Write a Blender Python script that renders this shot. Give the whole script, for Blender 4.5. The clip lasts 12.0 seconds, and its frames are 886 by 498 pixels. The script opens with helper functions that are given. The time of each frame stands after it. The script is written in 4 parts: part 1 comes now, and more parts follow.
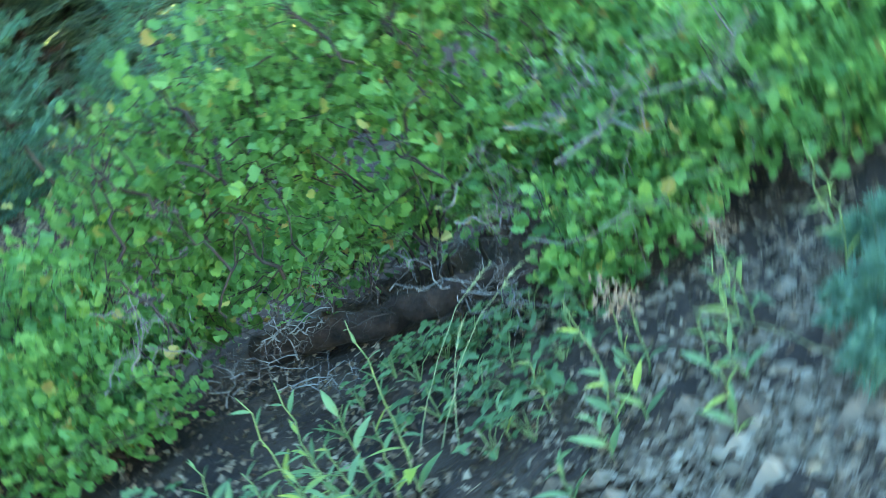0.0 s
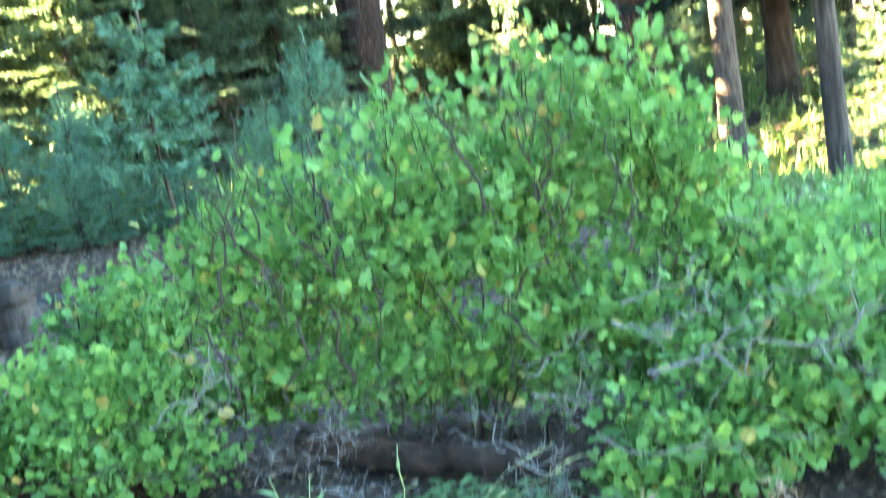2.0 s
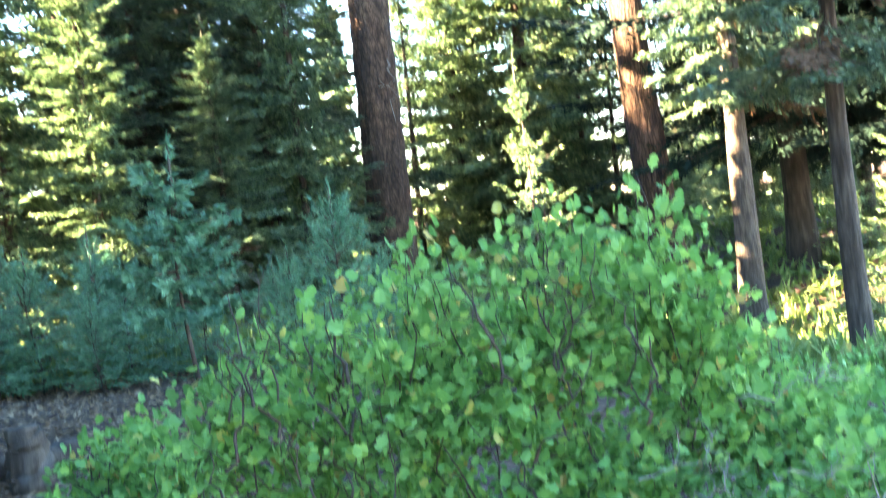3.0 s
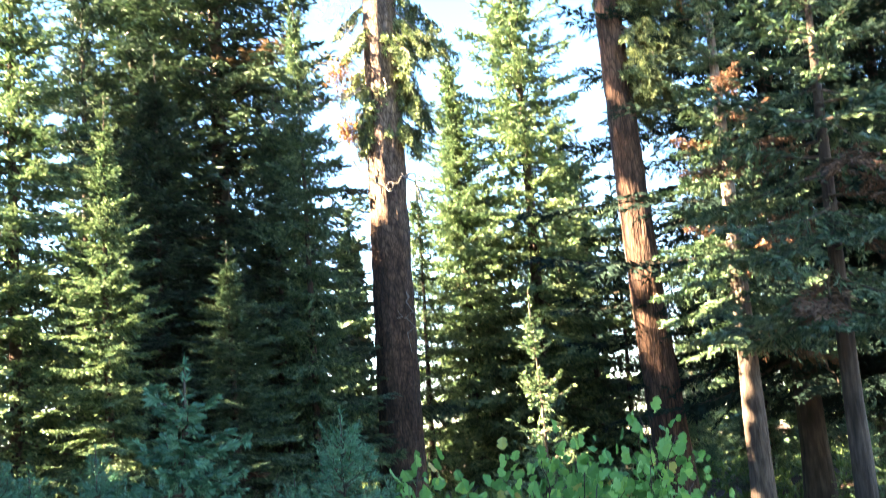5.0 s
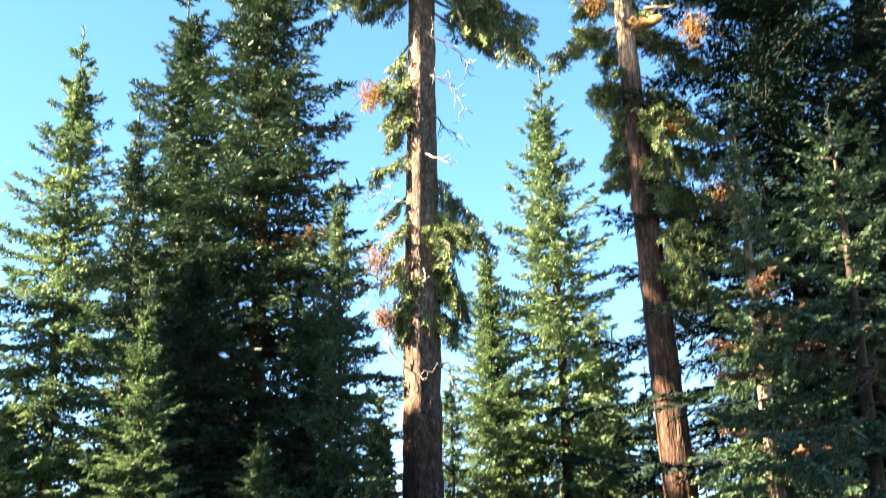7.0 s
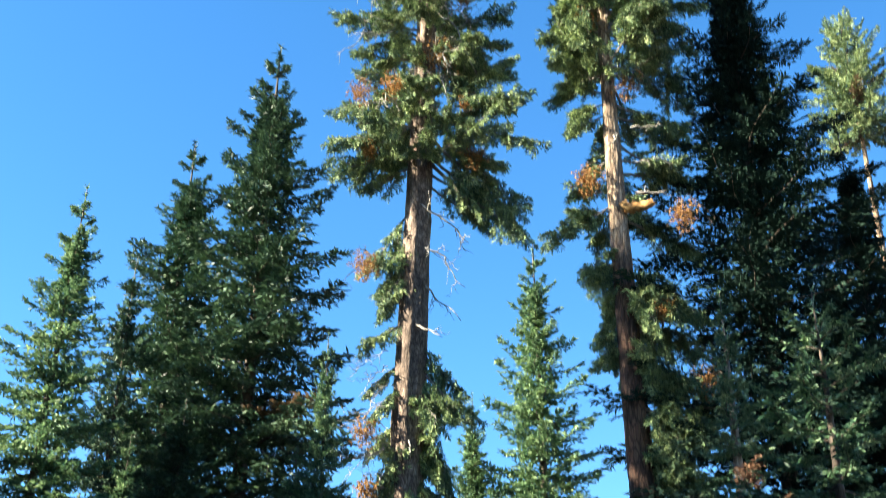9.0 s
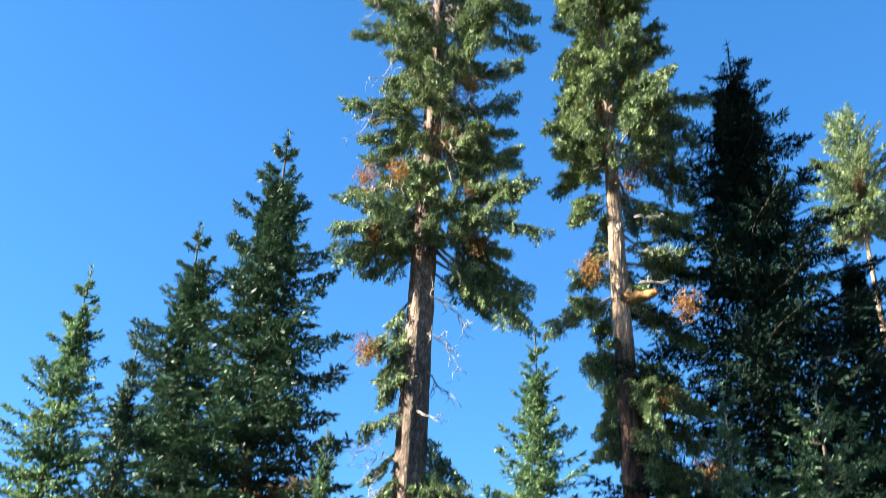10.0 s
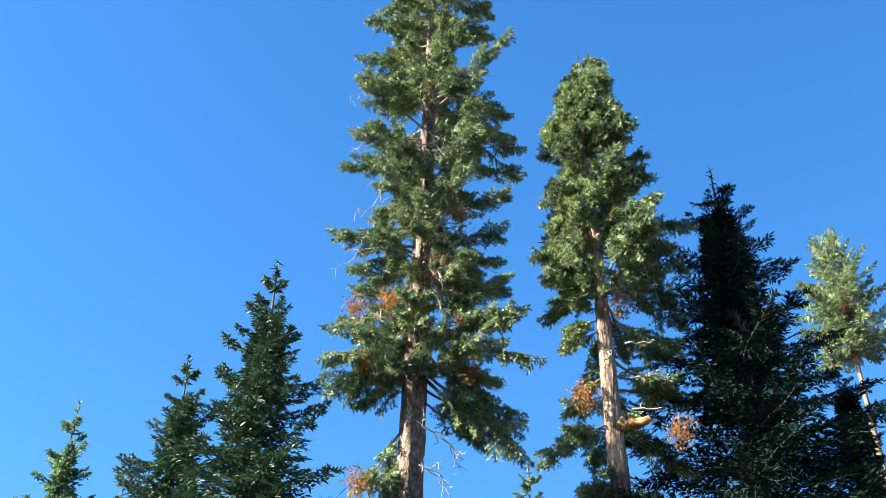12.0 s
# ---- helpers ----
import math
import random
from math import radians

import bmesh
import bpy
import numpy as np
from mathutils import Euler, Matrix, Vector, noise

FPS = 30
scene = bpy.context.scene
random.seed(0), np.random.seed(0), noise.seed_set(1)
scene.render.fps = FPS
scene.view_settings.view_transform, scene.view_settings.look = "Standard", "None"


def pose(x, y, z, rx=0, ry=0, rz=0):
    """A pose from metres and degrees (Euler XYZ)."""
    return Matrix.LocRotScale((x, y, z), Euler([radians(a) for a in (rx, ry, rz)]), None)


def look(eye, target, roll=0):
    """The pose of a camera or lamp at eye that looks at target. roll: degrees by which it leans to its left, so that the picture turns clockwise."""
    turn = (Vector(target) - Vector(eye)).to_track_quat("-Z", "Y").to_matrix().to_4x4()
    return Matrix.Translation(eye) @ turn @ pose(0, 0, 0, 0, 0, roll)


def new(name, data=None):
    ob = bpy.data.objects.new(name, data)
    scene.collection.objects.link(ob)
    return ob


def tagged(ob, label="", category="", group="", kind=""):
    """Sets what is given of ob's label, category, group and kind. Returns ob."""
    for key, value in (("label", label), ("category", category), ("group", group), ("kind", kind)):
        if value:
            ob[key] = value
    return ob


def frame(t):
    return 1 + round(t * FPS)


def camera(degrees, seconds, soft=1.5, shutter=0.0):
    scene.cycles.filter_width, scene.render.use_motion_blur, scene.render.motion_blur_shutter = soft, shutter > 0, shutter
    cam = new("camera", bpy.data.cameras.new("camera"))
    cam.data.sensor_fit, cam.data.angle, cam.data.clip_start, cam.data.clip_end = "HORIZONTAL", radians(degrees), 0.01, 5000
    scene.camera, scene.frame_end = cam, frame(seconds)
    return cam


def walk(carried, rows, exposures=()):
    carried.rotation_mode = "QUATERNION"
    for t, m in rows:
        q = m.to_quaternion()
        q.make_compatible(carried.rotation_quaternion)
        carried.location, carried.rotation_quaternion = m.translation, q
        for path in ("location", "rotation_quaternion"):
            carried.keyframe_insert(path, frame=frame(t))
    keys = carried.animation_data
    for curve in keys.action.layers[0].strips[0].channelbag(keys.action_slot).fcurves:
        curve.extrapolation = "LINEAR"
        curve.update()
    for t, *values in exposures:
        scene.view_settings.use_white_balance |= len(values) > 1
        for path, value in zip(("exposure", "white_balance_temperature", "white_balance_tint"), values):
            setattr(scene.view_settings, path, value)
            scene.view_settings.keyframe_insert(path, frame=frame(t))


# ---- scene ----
# Mountain forest edge: a tilt from a leafy shrub in the shade up to two tall firs against a blue sky.
cam = camera(42.0, 12.0, soft=0.52, shutter=0.9)
PATH = [
    (0, pose(0.05, 0.375, 1.537, 69.79, 27.4, -13.62)),
    (0.1, pose(0.044, 0.368, 1.541, 70.87, 23.85, -12.1)),
    (0.2, pose(0.043, 0.363, 1.545, 71.6, 20.58, -10.6)),
    (0.3, pose(0.042, 0.36, 1.55, 72.59, 17.43, -9.17)),
    (0.5, pose(0.039, 0.351, 1.546, 74.535, 12.107, -6.575)),
    (1, pose(0.029, 0.327, 1.526, 74.376, 9.443, -5.544)),
    (1.5, pose(0.023, 0.339, 1.534, 75.985, 9.75, -4.485)),
    (2, pose(0.022, 0.315, 1.545, 80.719, 8.548, -3.49)),
    (2.5, pose(0.018, 0.285, 1.566, 84.92, 7.313, -3.095)),
    (3, pose(0.024, 0.287, 1.619, 88.204, 6.695, -2.369)),
    (3.5, pose(0.027, 0.273, 1.66, 91.741, 5.718, -1.852)),
    (3.7, pose(0.026, 0.267, 1.665, 93.259, 5.452, -1.815)),
    (5.3, pose(0.061, 0.117, 1.595, 100.936, 3.754, -1.365)),
    (5.5, pose(0.065, 0.099, 1.587, 101.704, 3.299, -1.043)),
    (6, pose(0.035, 0.052, 1.6, 103.548, 2.941, -0.292)),
    (6.5, pose(0, 0, 1.6, 106.903, 2.354, -0.204)),
    (7, pose(0.007, -0.015, 1.6, 109.201, 1.59, -0.653)),
    (7.2, pose(0.013, -0.021, 1.6, 110.113, 1.493, -0.734)),
    (8.8, pose(0.051, -0.098, 1.593, 116.897, -0.438, -2.049)),
    (9, pose(0.057, -0.117, 1.583, 117.679, -0.63, -2.023)),
    (9.5, pose(0.069, -0.147, 1.569, 119.991, -1.363, -2.013)),
    (10, pose(0.067, -0.149, 1.594, 121.898, -1.672, -2.421)),
    (10.5, pose(0.025, -0.184, 1.597, 124.229, -1.035, -3.075)),
    (11, pose(-0.01, -0.217, 1.594, 125.769, -0.794, -3.64)),
    (11.5, pose(0.001, -0.205, 1.6, 127.465, -1.002, -4.083)),
    (11.7, pose(0.001, -0.2, 1.602, 127.03, -0.98, -3.98)),
    (11.8, pose(0.0, -0.19, 1.61, 125.75, -0.7, -3.1)),
    (11.9, pose(-0.001, -0.17, 1.62, 125.56, -0.4, -2.7)),
    (11.967, pose(-0.002, -0.152, 1.634, 128.2, -0.62, -2.45)),
    (12, pose(-0.002, -0.152, 1.634, 128.228, -0.621, -2.441)),
]
walk(cam, PATH, exposures=[
    (0, 6.18, 10700, 6), (0.5, 6.38, 11000, 10), (1, 6.5, 11400, 11), (1.6, 6.6, 11400, 12), (2.5, 6.33, 10700, 15), (3.5, 5.9, 9800, 18), (5.5, 4.62, 9200, 22), (6.5, 4.06, 9600, 24), (7, 3.92, 8600, 17), (9, 3.2, 6900, 5), (10.5, 3.1, 6500, 9), (12, 3.08, 6500, 10)])

# ---- light ----
SUN_EL, SUN_AZ = radians(32), math.atan2(-0.98, -0.2)   # azimuth from +y towards +x
sun_dir = Vector((math.sin(SUN_AZ) * math.cos(SUN_EL), math.cos(SUN_AZ) * math.cos(SUN_EL), math.sin(SUN_EL)))
world = bpy.data.worlds.new("world")
scene.world = world
world.use_nodes = True
wn = world.node_tree
sky = wn.nodes.new("ShaderNodeTexSky")
sky.sky_type, sky.sun_disc = "NISHITA", False
sky.sun_elevation, sky.sun_rotation = SUN_EL, SUN_AZ
sky.altitude, sky.air_density, sky.dust_density, sky.ozone_density = 2200, 1.0, 0.6, 2.2
deep = wn.nodes.new("ShaderNodeHueSaturation")   # the phone's vivid rendering of a clear mountain sky
deep.inputs["Saturation"].default_value = 1.28
wn.links.new(sky.outputs[0], deep.inputs["Color"])
wn.links.new(deep.outputs[0], wn.nodes["Background"].inputs[0])
wn.nodes["Background"].inputs[1].default_value = 0.05
sun = new("sun", bpy.data.lights.new("sun", "SUN"))
sun.data.energy, sun.data.angle, sun.data.color = 5.0, radians(0.5), (1.0, 0.92, 0.76)
sun.matrix_world = look(tuple(sun_dir * 60), (0, 0, 0))


# ---- materials ----
def shader(name, stops, scale=4.0, rough=0.8, bump=0.0, bump_scale=40.0, stretch=(1, 1, 1), by="noise", vary=0.0,
           translucent=0.0, detail=6.0, stain=0.0, distance=0.01, metal=0.0, spec=0.5, high=None, furrow=0.0):
    """A procedural material. stops: colours from low to high of the driving value; by: noise, island, clump or object."""
    m = bpy.data.materials.new(name)
    m.use_nodes = True
    t = m.node_tree
    n, link = t.nodes, t.links.new
    bs, out = n["Principled BSDF"], n["Material Output"]
    bs.inputs["Roughness"].default_value, bs.inputs["Metallic"].default_value = rough, metal
    bs.inputs["Specular IOR Level"].default_value = spec
    coord, mapping = n.new("ShaderNodeTexCoord"), n.new("ShaderNodeMapping")
    mapping.inputs["Scale"].default_value = stretch
    link(coord.outputs["Object"], mapping.inputs[0])
    grain = n.new("ShaderNodeTexNoise")
    grain.inputs["Scale"].default_value, grain.inputs["Detail"].default_value = scale, detail
    link(mapping.outputs[0], grain.inputs["Vector"])
    ramp = n.new("ShaderNodeValToRGB")
    e = ramp.color_ramp.elements
    lo, hi = (0.3, 0.7) if by == "noise" else (0.0, 1.0)
    for i, c in enumerate(stops):
        at = lo + (hi - lo) * i / max(1, len(stops) - 1)
        el = e[i] if i < 2 else e.new(at)
        el.position, el.color = at, (*c, 1)
    if by == "island":
        geo = n.new("ShaderNodeNewGeometry")
        link(geo.outputs["Random Per Island"], ramp.inputs[0])
    elif by == "clump":   # tone drifts from spray to spray, with a little change from shoot to shoot
        geo, part_of, both = n.new("ShaderNodeNewGeometry"), n.new("ShaderNodeMath"), n.new("ShaderNodeMath")
        part_of.operation, part_of.inputs[1].default_value = "MULTIPLY", 0.8
        both.operation, both.inputs[1].default_value = "MULTIPLY_ADD", 1.5
        link(geo.outputs["Random Per Island"], part_of.inputs[0])
        link(grain.outputs[0], both.inputs[0])
        lift = n.new("ShaderNodeMath")
        lift.operation, lift.inputs[1].default_value = "SUBTRACT", 0.65
        link(part_of.outputs[0], lift.inputs[0])
        link(lift.outputs[0], both.inputs[2])
        link(both.outputs[0], ramp.inputs[0])
    elif by == "object":
        info = n.new("ShaderNodeObjectInfo")
        link(info.outputs["Random"], ramp.inputs[0])
    else:
        link(grain.outputs[0], ramp.inputs[0])
    colour = ramp.outputs[0]
    if furrow:   # dark cracks between bark plates
        cell, crack, dark = n.new("ShaderNodeTexVoronoi"), n.new("ShaderNodeMapRange"), n.new("ShaderNodeMix")
        warp, add = n.new("ShaderNodeTexNoise"), n.new("ShaderNodeMix")
        warp.inputs["Scale"].default_value = furrow * 0.8
        add.data_type, add.blend_type = "RGBA", "ADD"
        add.inputs["Factor"].default_value = 0.12
        link(mapping.outputs[0], warp.inputs["Vector"])
        link(mapping.outputs[0], add.inputs[6])
        link(warp.outputs["Color"], add.inputs[7])
        cell.feature = "DISTANCE_TO_EDGE"
        cell.inputs["Scale"].default_value = furrow
        link(add.outputs[2], cell.inputs["Vector"])
        crack.inputs[1].default_value, crack.inputs[2].default_value = 0.0, 0.16
        link(cell.outputs["Distance"], crack.inputs[0])
        dark.data_type, dark.blend_type = "RGBA", "MULTIPLY"
        dark.inputs["Factor"].default_value = 1.0
        shade = n.new("ShaderNodeMix")
        shade.data_type = "RGBA"
        shade.inputs[6].default_value, shade.inputs[7].default_value = (0.36, 0.31, 0.28, 1), (1, 1, 1, 1)
        link(crack.outputs[0], shade.inputs["Factor"])
        link(colour, dark.inputs[6])
        link(shade.outputs[2], dark.inputs[7])
        colour = dark.outputs[2]
    if high:   # upper stem multiplied paler: bark tone plus sunlight put into the colour
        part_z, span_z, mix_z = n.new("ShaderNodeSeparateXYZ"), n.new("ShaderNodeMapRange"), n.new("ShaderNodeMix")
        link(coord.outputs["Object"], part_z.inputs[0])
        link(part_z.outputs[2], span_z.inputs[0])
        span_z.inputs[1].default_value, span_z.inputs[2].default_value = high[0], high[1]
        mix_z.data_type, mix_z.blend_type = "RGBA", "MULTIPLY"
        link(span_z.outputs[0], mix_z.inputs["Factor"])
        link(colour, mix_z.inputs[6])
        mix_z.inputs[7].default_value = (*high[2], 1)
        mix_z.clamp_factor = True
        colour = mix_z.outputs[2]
    if vary:
        info, hsv = n.new("ShaderNodeObjectInfo"), n.new("ShaderNodeHueSaturation")
        span = n.new("ShaderNodeMapRange")
        span.inputs[3].default_value, span.inputs[4].default_value = 1 - vary, 1 + vary
        link(info.outputs["Random"], span.inputs[0])
        link(span.outputs[0], hsv.inputs["Value"])
        hue = n.new("ShaderNodeMapRange")
        hue.inputs[3].default_value, hue.inputs[4].default_value = 0.5 + vary * 0.06, 0.5 - vary * 0.06
        link(info.outputs["Random"], hue.inputs[0])
        link(hue.outputs[0], hsv.inputs["Hue"])
        link(colour, hsv.inputs["Color"])
        colour = hsv.outputs[0]
    if stain:
        big, mix = n.new("ShaderNodeTexNoise"), n.new("ShaderNodeMix")
        big.inputs["Scale"].default_value = stain
        link(coord.outputs["Object"], big.inputs["Vector"])
        mix.data_type, mix.blend_type = "RGBA", "MULTIPLY"
        mix.inputs["Factor"].default_value = 0.75
        tone = n.new("ShaderNodeValToRGB")
        tone.color_ramp.elements[0].position, tone.color_ramp.elements[0].color = 0.35, (0.5, 0.48, 0.46, 1)
        tone.color_ramp.elements[1].position, tone.color_ramp.elements[1].color = 0.62, (1.1, 1.08, 1.05, 1)
        link(big.outputs[0], tone.inputs[0])
        link(colour, mix.inputs[6])
        link(tone.outputs[0], mix.inputs[7])
        colour = mix.outputs[2]
    link(colour, bs.inputs["Base Color"])
    if bump:
        fine, bn = n.new("ShaderNodeTexNoise"), n.new("ShaderNodeBump")
        fine.inputs["Scale"].default_value, fine.inputs["Detail"].default_value = bump_scale, 5
        link(mapping.outputs[0], fine.inputs["Vector"])
        bn.inputs["Strength"].default_value, bn.inputs["Distance"].default_value = bump, distance
        link(fine.outputs[0], bn.inputs["Height"])
        link(bn.outputs[0], bs.inputs["Normal"])
    if translucent:
        tr, mx = n.new("ShaderNodeBsdfTranslucent"), n.new("ShaderNodeMixShader")
        mx.inputs[0].default_value = translucent
        link(colour, tr.inputs[0])
        link(bs.outputs[0], mx.inputs[1])
        link(tr.outputs[0], mx.inputs[2])
        link(mx.outputs[0], out.inputs[0])
    return m


M_NEEDLE = shader("fir_needles", [(0.01, 0.03, 0.021), (0.04, 0.086, 0.05), (0.135, 0.21, 0.115)], by="clump", scale=1.6, detail=3.0, rough=0.5, vary=0.3, translucent=0.08, spec=0.2)
M_OLDNEEDLE = shader("old_fir_needles", [(0.02, 0.045, 0.028), (0.11, 0.165, 0.075), (0.34, 0.4, 0.185)], by="clump", scale=1.6, detail=3.0, rough=0.6, translucent=0.1, spec=0.2)
# needles darkened: deep shade of the right-hand firs put into the colour
M_SHADENEEDLE = shader("shade_dark_fir_needles", [(0.007, 0.018, 0.016), (0.013, 0.03, 0.024), (0.024, 0.046, 0.034)], by="clump", scale=1.6, detail=3.0, rough=0.9, translucent=0.02, spec=0.05)
# brighter, yellower needles: young growth, and sunlight put into grown firs' colour
M_YOUNGSUNLIT = shader("young_and_sunlit_needles", [(0.02, 0.055, 0.032), (0.08, 0.15, 0.075), (0.22, 0.31, 0.15)], by="clump", scale=1.6, detail=3.0, rough=0.5, vary=0.2, translucent=0.24, spec=0.2)
M_BROOM = shader("orange_dead_needles", [(0.14, 0.064, 0.022), (0.28, 0.138, 0.05), (0.4, 0.23, 0.09)], by="island", rough=0.8, translucent=0.2, spec=0.2)
M_PINE = shader("young_pine_needles", [(0.03, 0.135, 0.082), (0.06, 0.215, 0.128), (0.105, 0.29, 0.175)], by="clump", scale=1.6, detail=3.0, rough=0.5, vary=0.15, translucent=0.15, spec=0.2)
M_DEADNEEDLE = shader("dead_orange_needles", [(0.06, 0.036, 0.022), (0.115, 0.068, 0.04), (0.19, 0.12, 0.072)], by="island", rough=0.8, vary=0.2, translucent=0.2, spec=0.2)
# high tints of both old firs: paler bark with sunlit brightness painted in
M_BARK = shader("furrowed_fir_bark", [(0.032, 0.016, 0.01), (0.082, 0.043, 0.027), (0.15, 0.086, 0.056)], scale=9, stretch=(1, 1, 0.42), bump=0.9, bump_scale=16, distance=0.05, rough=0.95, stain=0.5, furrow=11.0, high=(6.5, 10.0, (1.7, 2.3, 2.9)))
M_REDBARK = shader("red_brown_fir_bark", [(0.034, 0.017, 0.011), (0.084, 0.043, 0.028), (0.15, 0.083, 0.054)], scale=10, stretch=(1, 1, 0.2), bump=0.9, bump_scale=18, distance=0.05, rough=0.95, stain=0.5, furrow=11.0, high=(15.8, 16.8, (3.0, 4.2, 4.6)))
M_GREYBARK = shader("grey_fir_bark", [(0.025, 0.017, 0.013), (0.056, 0.04, 0.032), (0.105, 0.08, 0.066)], scale=12, stretch=(1, 1, 0.2), bump=0.7, bump_scale=20, distance=0.03, rough=0.95, stain=0.8)
# sunlit upper trunk painted into the bark above a darker foot
M_SUNTOPBARK = shader("sun_topped_bark", [(0.032, 0.022, 0.018), (0.07, 0.051, 0.042), (0.125, 0.098, 0.082)], high=(6.0, 9.0, (2.8, 3.0, 3.0)), scale=12, stretch=(1, 1, 0.2), bump=0.7, bump_scale=20, distance=0.03, rough=0.95, stain=0.8)
M_ROT = shader("rotting_wood", [(0.012, 0.006, 0.004), (0.035, 0.016, 0.01), (0.07, 0.033, 0.02)], scale=14, rough=0.95, bump=0.8, bump_scale=30, distance=0.02, stain=2.0)
M_DEADWOOD = shader("silver_dead_wood", [(0.1, 0.09, 0.08), (0.19, 0.172, 0.155), (0.3, 0.28, 0.255)], scale=30, stretch=(1, 1, 1), bump=0.4, bump_scale=90, distance=0.004, rough=0.85)
M_BROKENWOOD = shader("orange_broken_wood", [(0.17, 0.075, 0.02), (0.3, 0.15, 0.045), (0.4, 0.23, 0.085)], scale=14, rough=0.9, bump=0.6, bump_scale=40, distance=0.02)
M_LIMB = shader("limb_bark", [(0.04, 0.03, 0.024), (0.1, 0.078, 0.062)], scale=20, bump=0.5, bump_scale=60, distance=0.01, rough=0.95)
M_OLDLIMB = shader("old_limb_bark", [(0.08, 0.067, 0.056), (0.2, 0.175, 0.15)], scale=20, bump=0.5, bump_scale=60, distance=0.01, rough=0.95)
M_LEAF = shader("shrub_leaf", [(0.046, 0.175, 0.05), (0.076, 0.26, 0.065), (0.105, 0.335, 0.085), (0.14, 0.39, 0.13), (0.23, 0.45, 0.1)], by="island", rough=0.5, spec=0.25, translucent=0.42)
M_LEAFOB = shader("shrub_leaf_single", [(0.066, 0.23, 0.06), (0.098, 0.315, 0.08), (0.155, 0.395, 0.12)], by="object", rough=0.5, spec=0.25, translucent=0.42)
M_DRYLEAF = shader("yellowed_leaf", [(0.35, 0.22, 0.06), (0.42, 0.34, 0.10), (0.3, 0.34, 0.08)], by="island", rough=0.7, translucent=0.25)
M_STEM = shader("shrub_stem", [(0.018, 0.01, 0.007), (0.05, 0.028, 0.019)], scale=40, rough=0.7, bump=0.3, bump_scale=120, distance=0.003)
M_HERBOB = shader("herb_leaf_single", [(0.09, 0.2, 0.08), (0.15, 0.3, 0.11), (0.22, 0.38, 0.16), (0.4, 0.46, 0.07)], by="object", rough=0.5, translucent=0.35)
M_HERBSTEM = shader("herb_stem", [(0.14, 0.22, 0.07), (0.22, 0.28, 0.1)], scale=20, rough=0.6)
M_LOWHERBOB = shader("low_herb_leaf_single", [(0.05, 0.14, 0.045), (0.08, 0.2, 0.065), (0.13, 0.26, 0.1)], by="object", rough=0.55, translucent=0.3)
M_BLUEHERB = shader("blue_green_herb", [(0.06, 0.2, 0.12), (0.1, 0.27, 0.16), (0.15, 0.33, 0.2)], by="island", rough=0.6, translucent=0.3)
M_STRAW = shader("straw_stalk", [(0.22, 0.25, 0.1), (0.34, 0.36, 0.17)], scale=30, rough=0.7)
M_SEED = shader("dry_flower_head", [(0.26, 0.16, 0.1), (0.42, 0.28, 0.19)], by="island", rough=0.9)
M_STONE = shader("pale_stone", [(0.18, 0.105, 0.066), (0.29, 0.185, 0.122), (0.42, 0.29, 0.205)], by="object", rough=0.9, bump=0.5, bump_scale=30, distance=0.01)
M_GRAVEL = shader("gravel_bits", [(0.1, 0.055, 0.034), (0.22, 0.136, 0.09), (0.38, 0.26, 0.185)], by="island", rough=0.95)
M_LITTER = shader("dry_litter", [(0.1, 0.05, 0.03), (0.2, 0.12, 0.075), (0.34, 0.23, 0.15)], by="island", rough=0.95)
M_SOIL = shader("forest_soil", [(0.02, 0.0085, 0.005), (0.052, 0.023, 0.0135), (0.115, 0.062, 0.038)], scale=3.0, rough=0.97, bump=0.8, bump_scale=28, distance=0.03, stain=0.25, detail=9)
M_FARGRASS = shader("forest_floor_herbs", [(0.06, 0.13, 0.03), (0.11, 0.2, 0.05), (0.2, 0.25, 0.08)], by="island", rough=0.7, translucent=0.3)


# ---- mesh helpers ----
def tube(points, radii, sides=6, closed=True):
    """Vertices and triangles of a tapered tube along the points."""
    p = np.asarray(points, float)
    r = np.broadcast_to(np.asarray(radii, float), (len(p),))
    d = np.gradient(p, axis=0)
    d /= np.linalg.norm(d, axis=1)[:, None] + 1e-9
    ref = np.array([0, 0, 1.0]) if abs(d[0][2]) < 0.9 else np.array([1.0, 0, 0])
    u = np.cross(d, ref)
    u /= np.linalg.norm(u, axis=1)[:, None] + 1e-9
    v = np.cross(d, u)
    a = np.linspace(0, 2 * np.pi, sides, endpoint=False)
    ring = np.cos(a)[None, :, None] * u[:, None] + np.sin(a)[None, :, None] * v[:, None]
    verts = (p[:, None] + ring * r[:, None, None]).reshape(-1, 3)
    i, j = np.meshgrid(np.arange(len(p) - 1), np.arange(sides), indexing="ij")
    i, j = i.ravel(), j.ravel()
    k = (j + 1) % sides
    a0, a1, b0, b1 = i * sides + j, i * sides + k, (i + 1) * sides + j, (i + 1) * sides + k
    tris = np.concatenate([np.stack([a0, a1, b1], 1), np.stack([a0, b1, b0], 1)])
    if closed:
        e = (len(p) - 1) * sides
        tris = np.concatenate([tris, [[e, e + q, e + q + 1] for q in range(1, sides - 1)]])
    return verts, tris


